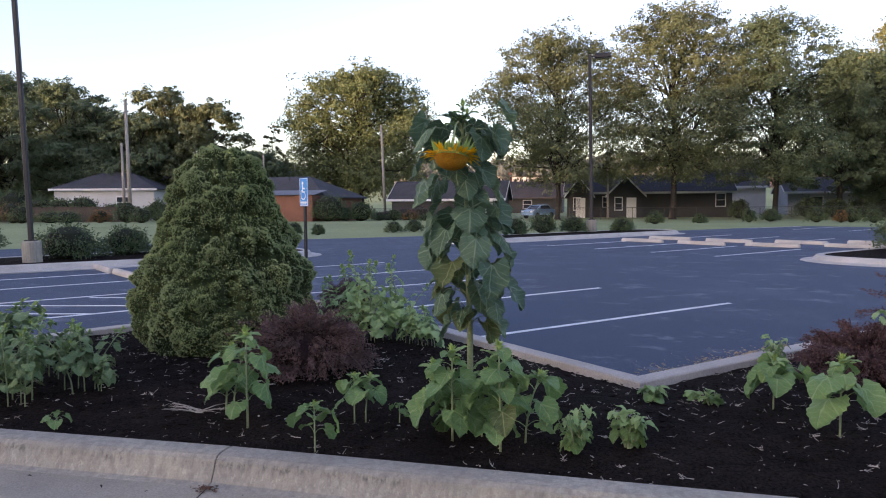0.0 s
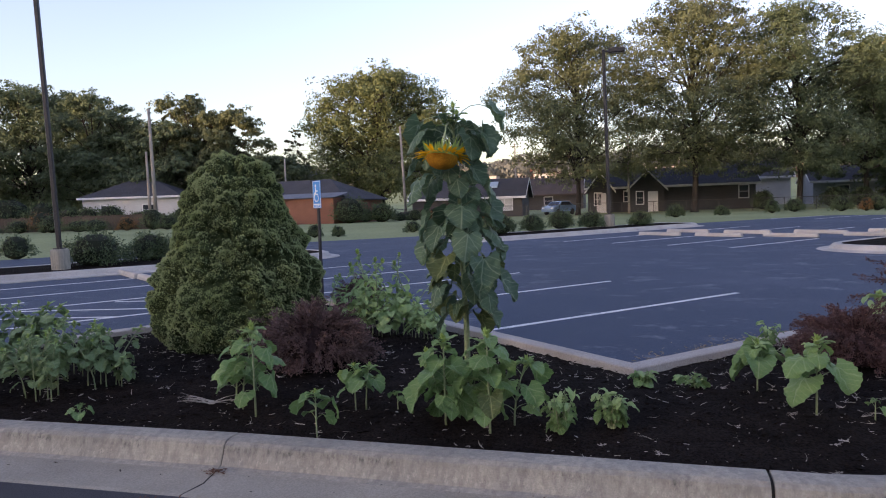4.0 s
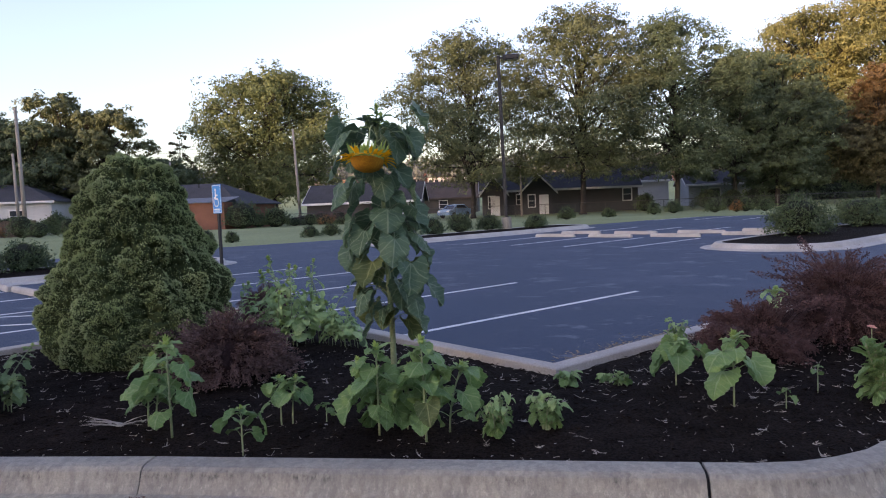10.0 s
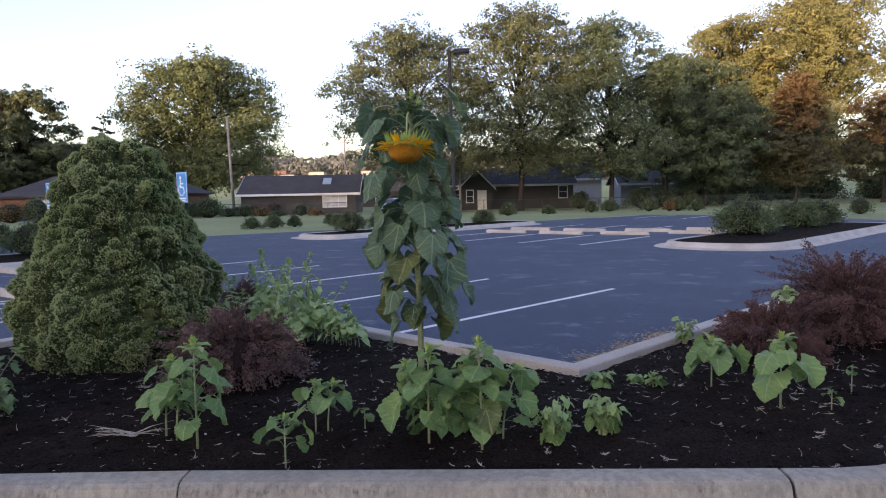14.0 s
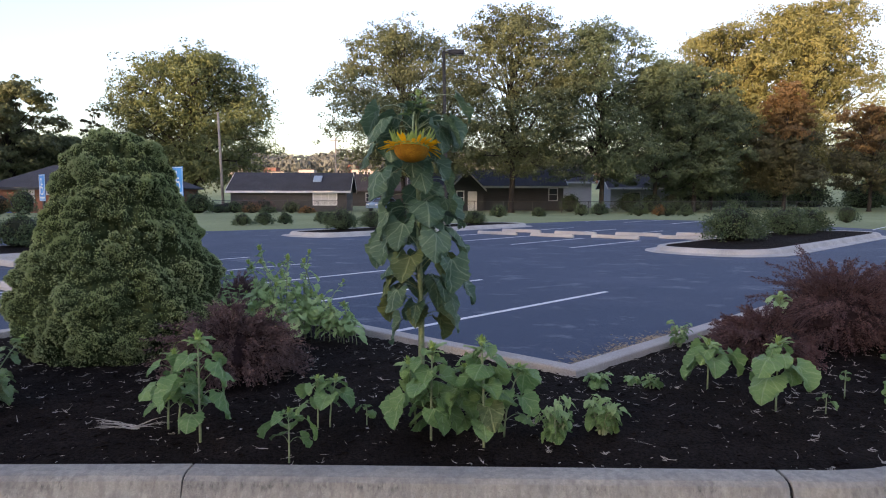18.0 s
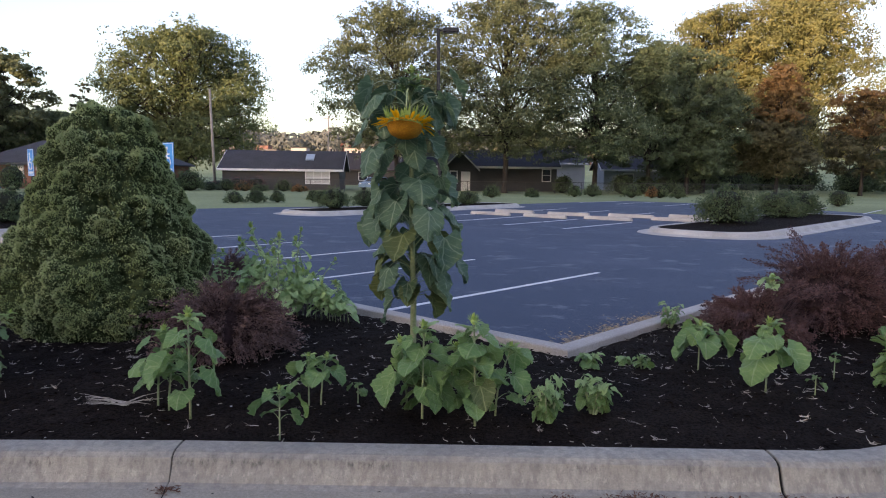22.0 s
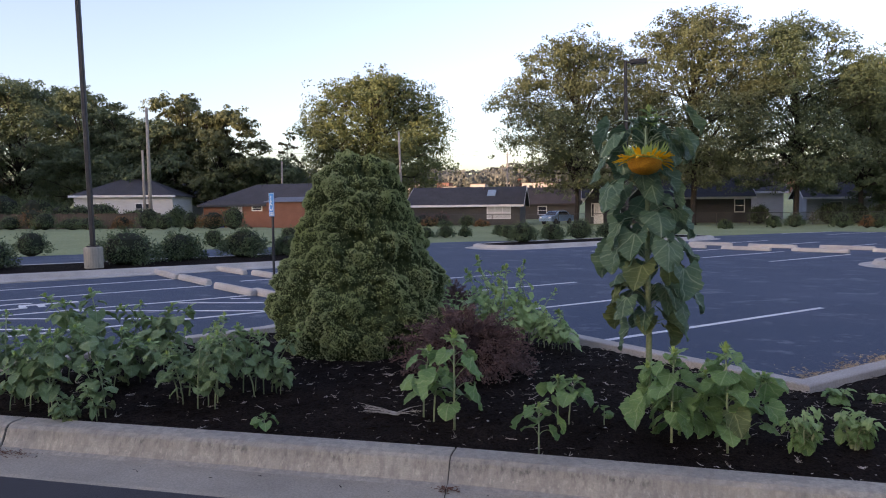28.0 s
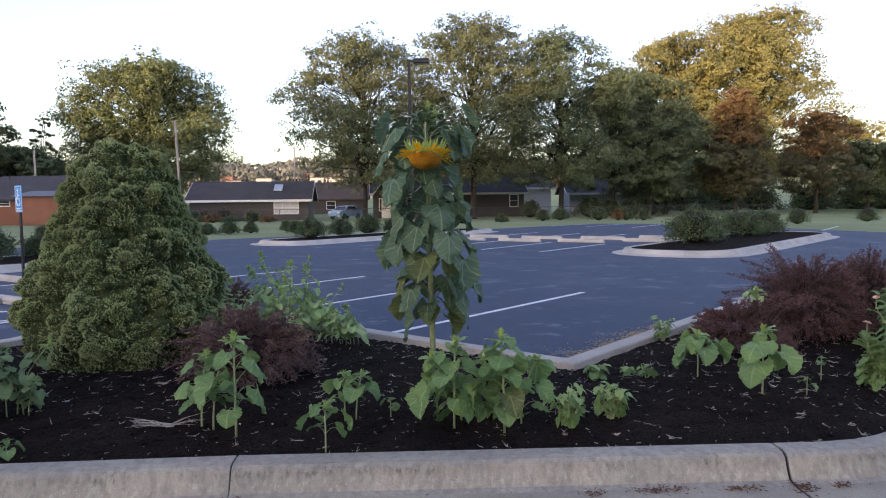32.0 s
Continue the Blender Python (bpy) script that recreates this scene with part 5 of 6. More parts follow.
def lamp_pole(x, y, h, r, label, arm=0.9, az=0, base_h=0.75, lean=0.0):
    z = gz(y) + 0.1
    th = thing("street_lamp", label, "street lamp", pose(x, y, z) @ pose(0, 0, 0, 0, -lean, 0) @ pose(0, 0, 0, 0, 0, az), "parking lot lamps")
    part("base", Mesh().lathe([(0.22, 0), (0.22, base_h - 0.03), (0.2, base_h)], 20), MAT_KERB, th, "round concrete footing")
    part("pole", Mesh().bevel_box(-r, r, -r, r, base_h + 0.02, h, 0.02).box(-r * 2, r * 2, -r * 2, r * 2, base_h, base_h + 0.03), MAT_DARKMETAL, th)
    if arm:
        part("arm", Mesh().box(r, arm - 0.5, -0.03, 0.03, h - 0.12, h - 0.05), MAT_DARKMETAL, th)
        head = part("lamp_head", Mesh().bevel_box(arm - 0.6, arm + 0.1, -0.2, 0.2, h - 0.2, h + 0.02, 0.04), MAT_DARKMETAL, th, "flat shoebox lamp head")
        part("lens", Mesh().box(arm - 0.52, arm + 0.02, -0.15, 0.15, h - 0.21, h - 0.198), MAT_GLASS, head)
    return th


lamp_pole(-11.79, 10.28, 8.13, 0.055, "tall dark steel lamp pole on concrete footing", 0.9, 200, 0.57, 1.8)
lamp_pole(0.86, 27.47, 7.68, 0.07, "dark lamp pole with shoebox head on concrete footing", 0.8, 0, 0.56, 1.0)


def utility_pole(x, y, h, r, cross=False, lean=0.0):
    th = thing("utility_pole", "weathered wooden utility pole", "utility pole", pose(x, y, gz(y) - 0.2, random.uniform(-1, 1), -lean, 20), "utility poles")
    m = Mesh().tube([(0, 0, 0), (0, 0, h * 0.5), (0, 0, h)], [r, r * 0.85, r * 0.68], 12)
    m.smooth = True
    part("pole", m, MAT_WOODPOLE, th)
    if cross:
        part("crossarm", Mesh().box(-1.1, 1.1, -0.15, -0.05, h - 0.7, h - 0.57), MAT_WOODPOLE, th)
        for k in (-1.0, -0.4, 0.4, 1.0):
            part("insulator", Mesh().lathe([(0.04, 0), (0.06, 0.06), (0.03, 0.14)], 8, (k, -0.1, h - 0.57)), MAT_SIGNWHITE, th)
    return th


utility_pole(-24.35, 72, 10.9, 0.17, False, 2.0)
utility_pole(-45.8, 56, 12.3, 0.2, False, 0.8)
utility_pole(-46.9, 56.5, 8.1, 0.16, False, 0.5)
utility_pole(0.6, 70, 9.1, 0.13)
utility_pole(-37.5, 68, 7.6, 0.13)
for px, py, ph in ((-36, 120, 13), (-24, 140, 14), (-14, 150, 13)):
    utility_pole(px, py, ph, 0.2, True)


def wire(a, b, sag, name="cable"):
    a, b = Vector(a), Vector(b)
    m = Mesh().tube([a.lerp(b, k / 12) - Vector((0, 0, sag * 4 * (k / 12) * (1 - k / 12))) for k in range(13)], 0.022, 4)
    return solid(name, m, MAT_DARKMETAL, "thin black overhead utility cable", "cable", "", "overhead cables")


for dz in (0.0, 0.7, 1.5):
    wire((-70, 118, 14.0 - dz), (-36, 120, 14.3 - dz), 0.6)
    wire((-36, 120, 14.3 - dz), (-14, 150, 14.8 - dz), 0.6)
    wire((-14, 150, 14.8 - dz), (40, 170, 15.5 - dz), 0.8)


# ---- houses ----
def opening(th, x0, x1, z0, z1, y, kind="window", bars=1, pane=MAT_GLASS):
    """A window or door set into a wall that faces -y."""
    w = part(kind, Mesh().box(x0 - 0.1, x1 + 0.1, y - 0.05, y - 0.01, z1, z1 + 0.12).box(x0 - 0.1, x1 + 0.1, y - 0.07, y - 0.01, z0 - 0.1, z0).box(x0 - 0.1, x0, y - 0.05, y - 0.01, z0, z1).box(x1, x1 + 0.1, y - 0.05, y - 0.01, z0, z1), MAT_TRIM, th)
    part("pane" if kind == "window" else "leaf", Mesh().box(x0, x1, y - 0.03, y - 0.006, z0, z1), pane if kind == "window" else MAT_TRIM, w)
    if kind == "window":
        m = Mesh()
        for k in range(1, bars + 1):
            xx = x0 + (x1 - x0) * k / (bars + 1)
            m.box(xx - 0.03, xx + 0.03, y - 0.045, y - 0.031, z0, z1)
        m.box(x0, x1, y - 0.045, y - 0.031, (z0 + z1) / 2 - 0.025, (z0 + z1) / 2 + 0.025)
        part("sash", m, MAT_TRIM, w)
    return w


def house(label, x, y, turn, wid, dep, eave, ridge, wall, roof, hip=0.0, windows=(), doors=(), over=0.45, z=None, gable_mat=None, edge=MAT_TRIM):
    """A one-storey house: the long front faces -y, ridge along x. hip: how far the ridge stops short of the ends."""
    th = thing("house", label, "house", pose(x, y, gz(y) if z is None else z, 0, 0, turn))
    w = Mesh().box(-wid / 2, wid / 2, 0, dep, -0.3, eave)
    part("wall", w, wall, th)
    if not hip:
        for sx in (-1, 1):
            xx = sx * wid / 2
            g = Mesh()
            g.add([(xx - 0.1 * sx, 0, eave), (xx, 0, eave), (xx, dep, eave), (xx - 0.1 * sx, dep, eave), (xx - 0.1 * sx, dep / 2, ridge - 0.1), (xx, dep / 2, ridge - 0.1)], [(1, 2, 5), (0, 4, 3), (0, 1, 5, 4), (2, 3, 4, 5)])
            part("gable", g, gable_mat or wall, th)
    r, t = Mesh(), 0.12
    sl = (ridge - eave) / (dep / 2)
    ez = eave - over * sl
    a, b = -wid / 2 - over, wid / 2 + over
    for k in (0, t):
        r.v += [(a, -over, ez + k), (b, -over, ez + k), (b, dep + over, ez + k), (a, dep + over, ez + k), (a + (hip + over if hip else 0), dep / 2, ridge + k), (b - (hip + over if hip else 0), dep / 2, ridge + k)]
    r.f = [(6, 7, 11, 10), (8, 9, 10, 11), (7, 8, 11), (9, 6, 10), (1, 0, 4, 5), (3, 2, 5, 4), (2, 1, 5), (0, 3, 4), (0, 1, 7, 6), (1, 2, 8, 7), (2, 3, 9, 8), (3, 0, 6, 9)]
    if not hip:
        r.f = [(6, 7, 11, 10), (8, 9, 10, 11), (1, 0, 4, 5), (3, 2, 5, 4), (0, 1, 7, 6), (2, 3, 9, 8), (1, 5, 11, 7), (5, 2, 8, 11), (3, 4, 10, 9), (4, 0, 6, 10)]
    rf = part("roof", r, roof, th)
    if not hip:
        for sx in (-1, 1):
            xx = sx * (wid / 2 + over)
            bb = Mesh()
            for y0 in (-over, dep + over):
                vs = [(y0, ez - 0.1), (dep / 2, ridge - 0.1), (dep / 2, ridge + 0.13), (y0, ez + 0.13)]
                bb.add([(xx + sx * 0.005, p, q) for p, q in vs] + [(xx + sx * 0.04, p, q) for p, q in vs], [(0, 1, 2, 3), (7, 6, 5, 4), (0, 3, 7, 4), (1, 0, 4, 5), (3, 2, 6, 7)])
            part("bargeboard", bb, edge, rf)
    part("fascia", Mesh().box(a, b, -over - 0.04, -over - 0.005, ez - 0.1, ez + t + 0.02), edge, rf, "fascia board")
    part("vent", Mesh().lathe([(0.06, 0), (0.06, 0.5)], 8, (wid * 0.15, dep * 0.4, ridge - 0.4)), MAT_WIRE, rf)
    part("vent", Mesh().lathe([(0.05, 0), (0.05, 0.45)], 8, (-wid * 0.2, dep * 0.42, ridge - 0.35)), MAT_WIRE, rf)
    for x0, x1, z0, z1, bars in windows:
        opening(th, x0, x1, z0, z1, 0, "window", bars)
    for x0, x1, z1 in doors:
        opening(th, x0, x1, 0.12, z1, 0, "door")
    return th


grey = house("single-storey taupe ranch house with dark roof and skylight", -16.9, 71, 4, 12.4, 8.0, 2.3, 4.2, MAT_SIDING_DARK, MAT_SHINGLE, 0.0)
opening(grey, 2.65, 5.1, 0.75, 1.95, 0, "window", 2, MAT_CURTAIN)
part("skylight", Mesh().add([(xx, yy, 2.35 + 0.5 * yy + zz) for zz in (0.1, 0.24) for xx, yy in ((2.4, 1.5), (3.3, 1.5), (3.3, 2.7), (2.4, 2.7))], [(3, 2, 1, 0), (4, 5, 6, 7), (0, 1, 5, 4), (1, 2, 6, 5), (2, 3, 7, 6), (3, 0, 4, 7)]), MAT_SKYLIGHT, grey, "skylight coloured pale blue like reflected sky")
brick = house("orange brick ranch house with grey hipped roof", -34.6, 60, -6, 17.0, 8.0, 2.45, 4.45, MAT_BRICK, MAT_SHINGLE, 4.0, [(-2.2, -1.1, 1.75, 2.15, 0)], edge=MAT_SHINGLE)
opening(brick, -4.7, -3.6, 1.0, 2.15, 0, "window", 0, MAT_CURTAIN)
part("wing", Mesh().box(0.9, 8.4, -2.0, -0.01, -0.3, 2.5), MAT_BRICK, brick)
sheets = Mesh()
for k in range(81):
    x0, z0 = 0.7 + 0.1 * k, 0.06 * (k % 2)
    sheets.v += [(x0, -2.3, 2.5 + z0), (x0, 0.3, 3.0 + z0)]
sheets.f = [(2 * k, 2 * k + 2, 2 * k + 3, 2 * k + 1) for k in range(80)]
part("wing_roof", sheets, MAT_SHEET, brick, "pale corrugated sheet roof")
white = house("white house with dark grey hipped roof behind shrubs", -57.4, 66, 20, 11.4, 8.5, 3.8, 5.7, MAT_SIDING_WHITE, MAT_SHINGLE, 4.0, [(-3.5, -2.3, 1.5, 2.7, 1), (1.4, 3.0, 1.5, 2.7, 1)])
house("grey two-storey house far behind the fence", -64.0, 90, 25, 8.2, 7.0, 4.5, 6.2, MAT_SIDING_GREY, MAT_SHINGLE, 0.0, [(-3.5, -2.3, 2.9, 4.1, 1), (1.0, 2.2, 2.9, 4.1, 1)])
craft = house("dark grey cottage with white trim and two front gables", 4.8, 77, 3, 17.6, 7.5, 2.95, 4.8, MAT_COTTAGE, MAT_SHINGLE, 0.0, [(7.15, 8.05, 1.25, 2.55, 0), (-4.9, -4.3, 1.2, 2.3, 0)])


def front_gable(th, x, wid, proud, eave, top, door):
    """A projecting front gable with its own roof, door and window."""
    g = part("porch", Mesh().box(x - wid / 2, x + wid / 2, -proud, 0.0, -0.3, eave).add([(x - wid / 2, -proud, eave), (x + wid / 2, -proud, eave), (x, -proud, top - 0.1), (x - wid / 2, 0, eave), (x + wid / 2, 0, eave), (x, 0, top - 0.1)], [(0, 1, 2), (3, 5, 4), (0, 2, 5, 3), (1, 4, 5, 2)]), MAT_COTTAGE, th)
    o, sl = 0.35, (top - eave) / (wid / 2)
    r, b = Mesh(), Mesh()
    for s in (-1, 1):
        q = [(x + s * (wid / 2 + o), eave - o * sl), (x, top)]
        vs = [(q[0][0], -proud - o, q[0][1]), (q[1][0], -proud - o, q[1][1]), (q[1][0], 3.0, q[1][1]), (q[0][0], 3.0, q[0][1])]
        r.add(vs + [(a, c, d + 0.1) for a, c, d in vs], [(0, 1, 2, 3), (7, 6, 5, 4), (0, 4, 5, 1), (0, 3, 7, 4)])
        b.add([(q[0][0], -proud - o - 0.04, q[0][1] - 0.14), (q[1][0], -proud - o - 0.04, q[1][1] - 0.14), (q[1][0], -proud - o - 0.04, q[1][1] + 0.1), (q[0][0], -proud - o - 0.04, q[0][1] + 0.1)], [(0, 1, 2, 3)])
    part("porch_roof", r, MAT_SHINGLE, g)
    part("bargeboard", b, MAT_TRIM, g, "white bargeboards")
    opening(th, x + door, x + door + 0.85, 0.1, 2.1, -proud, "door")
    opening(th, x - door - 0.9, x - door - 0.2, 0.9, 2.2, -proud, "window", 0)


front_gable(craft, -7.5, 2.7, 1.2, 2.75, 4.5, -0.3)
front_gable(craft, -2.5, 3.7, 1.2, 2.7, 4.55, 0.2)
house("dark-roofed house beyond a small lawn", -11.5, 101, 2, 9.5, 7.5, 2.7, 5.0, MAT_SIDING_DARK, MAT_SHINGLE_BROWN, 0.0, [(-1.0, 0.2, 1.0, 2.1, 0)], edge=MAT_SHINGLE_BROWN)
house("white and blue house partly hidden by trees", 15.4, 91, 0, 8.0, 7.0, 3.8, 5.8, MAT_SIDING_WHITE, MAT_SHINGLE, 0.0, [(-2.4, -1.4, 1.6, 2.8, 0)])
house("grey-blue house partly hidden by trees", 25.4, 86, 0, 9.0, 7.0, 2.9, 4.5, MAT_SIDING_GREY, MAT_SHINGLE, 0.0, [(-2.0, -0.8, 1.0, 2.2, 0)])


def bin_(x, y):
    th = thing("wheelie_bin", "blue plastic wheeled bin beside a house", "bin", pose(x, y, gz(y)), "bins")
    part("body", Mesh().add([(-0.25, -0.25, 0), (0.25, -0.25, 0), (0.25, 0.25, 0), (-0.25, 0.25, 0), (-0.32, -0.33, 0.95), (0.32, -0.33, 0.95), (0.32, 0.33, 0.95), (-0.32, 0.33, 0.95)], [(3, 2, 1, 0), (4, 5, 6, 7), (0, 1, 5, 4), (1, 2, 6, 5), (2, 3, 7, 6), (3, 0, 4, 7)]), MAT_BINBLUE, th)
    part("lid", Mesh().bevel_box(-0.34, 0.34, -0.36, 0.36, 0.955, 1.03, 0.02), MAT_BINBLUE, th)
    for s in (-1, 1):
        part("wheel", Mesh().tube([(s * 0.2, 0.3, 0.1), (s * 0.28, 0.3, 0.1)], 0.1, 10), MAT_RUBBER, th)


bin_(-40.4, 58.6)
bin_(-39.5, 58.5)
bin_(14.0, 76.0)


def chain_fence(pts, h=1.15):
    th = thing("chain_link_fence", "low grey chain-link fence along the lawn", "fence", kind="structure")
    for (xa, ya), (xb, yb) in zip(pts[:-1], pts[1:]):
        n = max(1, int(math.hypot(xb - xa, yb - ya) / 2.8))
        for k in range(n):
            x, y = xa + (xb - xa) * k / n, ya + (yb - ya) * k / n
            part("post", Mesh().tube([(x, y, gz(y) - 0.1), (x, y, gz(y) + h)], 0.03, 6), MAT_WIRE, th)
        part("rail", Mesh().tube([(xa, ya, gz(ya) + h), (xb, yb, gz(yb) + h)], 0.025, 5), MAT_WIRE, th)
        net, L = Mesh(), math.hypot(xb - xa, yb - ya)
        d = Vector(((xb - xa) / L, (yb - ya) / L))
        for k in range(int(L / 0.22)):
            for s in (0, 1):
                p, q = k * 0.22 + s * 0.22 * 5, k * 0.22 + (1 - s) * 0.22 * 5
                p, q = min(p, L), min(q, L)
                a, b = (xa + d.x * p, ya + d.y * p), (xa + d.x * q, ya + d.y * q)
                net.add([(*a, gz(a[1]) + 0.03), (*b, gz(b[1]) + h), (b[0] + 0.012, b[1], gz(b[1]) + h), (a[0] + 0.012, a[1], gz(a[1]) + 0.03)], [(0, 1, 2, 3)])
        tagged(part("netting", net, MAT_WIRE, th), kind="stuff")
    return th


chain_fence([(-22, 62), (-6, 66), (12, 68), (40, 71)])


def board_fence(xa, ya, xb, yb, h):
    th = thing("board_fence", "old dark wooden board fence behind the lawn", "fence", kind="structure")
    L = math.hypot(xb - xa, yb - ya)
    a = math.degrees(math.atan2(yb - ya, xb - xa))
    for k in range(int(L / 0.32)):
        t = k * 0.32 / L
        x, y = xa + (xb - xa) * t, ya + (yb - ya) * t
        hh = h + random.uniform(-0.05, 0.05)
        part("board", Mesh().box(0, 0.3, 0, 0.03, -0.1, hh), MAT_FENCE, th, m=pose(x, y, gz(y), 0, 0, a))
    part("rail", Mesh().box(0, L, 0.035, 0.08, h * 0.75, h * 0.75 + 0.09), MAT_FENCE, th, m=pose(xa, ya, gz(ya), 0, 0, a))


board_fence(-68, 52, -44, 55.5, 1.5)


def car(x, y, turn):
    th = thing("parked_car", "pale blue small car parked beside a house", "car", pose(x, y, gz(y), 0, 0, turn))
    prof = [(-2.1, 0.35), (-2.15, 0.7), (-1.95, 0.92), (-1.2, 1.0), (-0.55, 1.45), (0.9, 1.5), (1.6, 1.05), (2.05, 0.98), (2.12, 0.6), (2.05, 0.35)]
    m = Mesh()
    for s, k in ((-0.84, 1.0), (-0.78, 1.0), (0.78, 1.0), (0.84, 1.0)):
        m.v += [(px, s if pz < 1.02 else s * 0.82, pz) for px, pz in prof]
    n = len(prof)
    m.f = [(i * n + j, i * n + (j + 1) % n, (i + 1) * n + (j + 1) % n, (i + 1) * n + j) for i in range(3) for j in range(n)] + [tuple(range(n - 1, -1, -1)), tuple(range(3 * n, 4 * n))]
    part("body", m, MAT_CARPAINT, th)
    for s in (-1, 1):
        part("side_window", Mesh().add([(-0.95, s * 0.8, 1.06), (1.25, s * 0.8, 1.06), (0.85, s * 0.7, 1.42), (-0.5, s * 0.7, 1.42)], [(0, 1, 2, 3)]), MAT_GLASS, th)
        for wx in (-1.3, 1.3):
            w = part("wheel", Mesh().tube([(wx, s * 0.66, 0.33), (wx, s * 0.86, 0.33)], 0.33, 16), MAT_RUBBER, th)
            part("rim", Mesh().tube([(wx, s * 0.85, 0.33), (wx, s * 0.875, 0.33)], 0.2, 12), MAT_WIRE, w)
    part("windscreen", Mesh().add([(-1.18, -0.66, 1.03), (-1.18, 0.66, 1.03), (-0.58, 0.6, 1.43), (-0.58, -0.6, 1.43)], [(0, 1, 2, 3)]), MAT_GLASS, th)
    for s in (-1, 1):
        part("headlight", Mesh().bevel_box(-2.16, -2.08, s * 0.6 - 0.14, s * 0.6 + 0.14, 0.68, 0.82, 0.01), MAT_SIGNWHITE, th)


car(-7.0, 74, 60)


# ---- far town and hill ----
def far_block(x, y, w, d, h, mat, n, z=None):
    th = thing("far_building", "pale low commercial building in the distance", "building", pose(x, y, gz(y) if z is None else z), "far buildings")
    part("wall", Mesh().box(-w / 2, w / 2, 0, d, -2, h), mat, th)
    part("roof", Mesh().box(-w / 2 - 0.3, w / 2 + 0.3, -0.3, d + 0.3, h, h + 0.25), MAT_SHINGLE_BROWN, th)
    for k in range(n):
        xx = -w / 2 + (k + 0.5) * w / n
        part("window", Mesh().box(xx - w / n * 0.3, xx + w / n * 0.3, -0.1, -0.02, h * 0.3, h * 0.7), MAT_GLASS, th)


rnd = random.Random(8)
for k in range(30):
    y = rnd.uniform(225, 290)
    far_block(-95 + 5.8 * k + rnd.uniform(-2, 2), y, rnd.uniform(3.5, 7.5), 6, rnd.uniform(2.6, 4.2), MAT_FARRED if k % 4 == 1 else MAT_FAR, 3, far_z(y))


def far_woods():
    """A low wooded rise behind the town."""
    pos, way = [], []
    for i in range(420):
        x = -420 + 840 * (i / 420) + random.uniform(-4, 4)
        y = 300 + random.uniform(-20, 40)
        h = 8.5 + 4 * noise.noise(Vector((x * 0.02, 0, 3))) + random.uniform(-2, 2)
        n = 190
        d = unit(n)
        pos.append(np.array([x, y, far_z(y) + h * 0.5]) + d * np.array([6.5, 6.5, h * 0.55]))
        way.append(d)
    p, d = np.concatenate(pos), np.concatenate(way)
    return solid("far_woods", quads(leaf_faces(p, d, 1.6, 1.2, 0.6), "far_woods", MAT_FARWOOD), MAT_FARWOOD, "low wooded rise in the distance, haze greyed into its colour", "woods", "stuff")


far_woods()

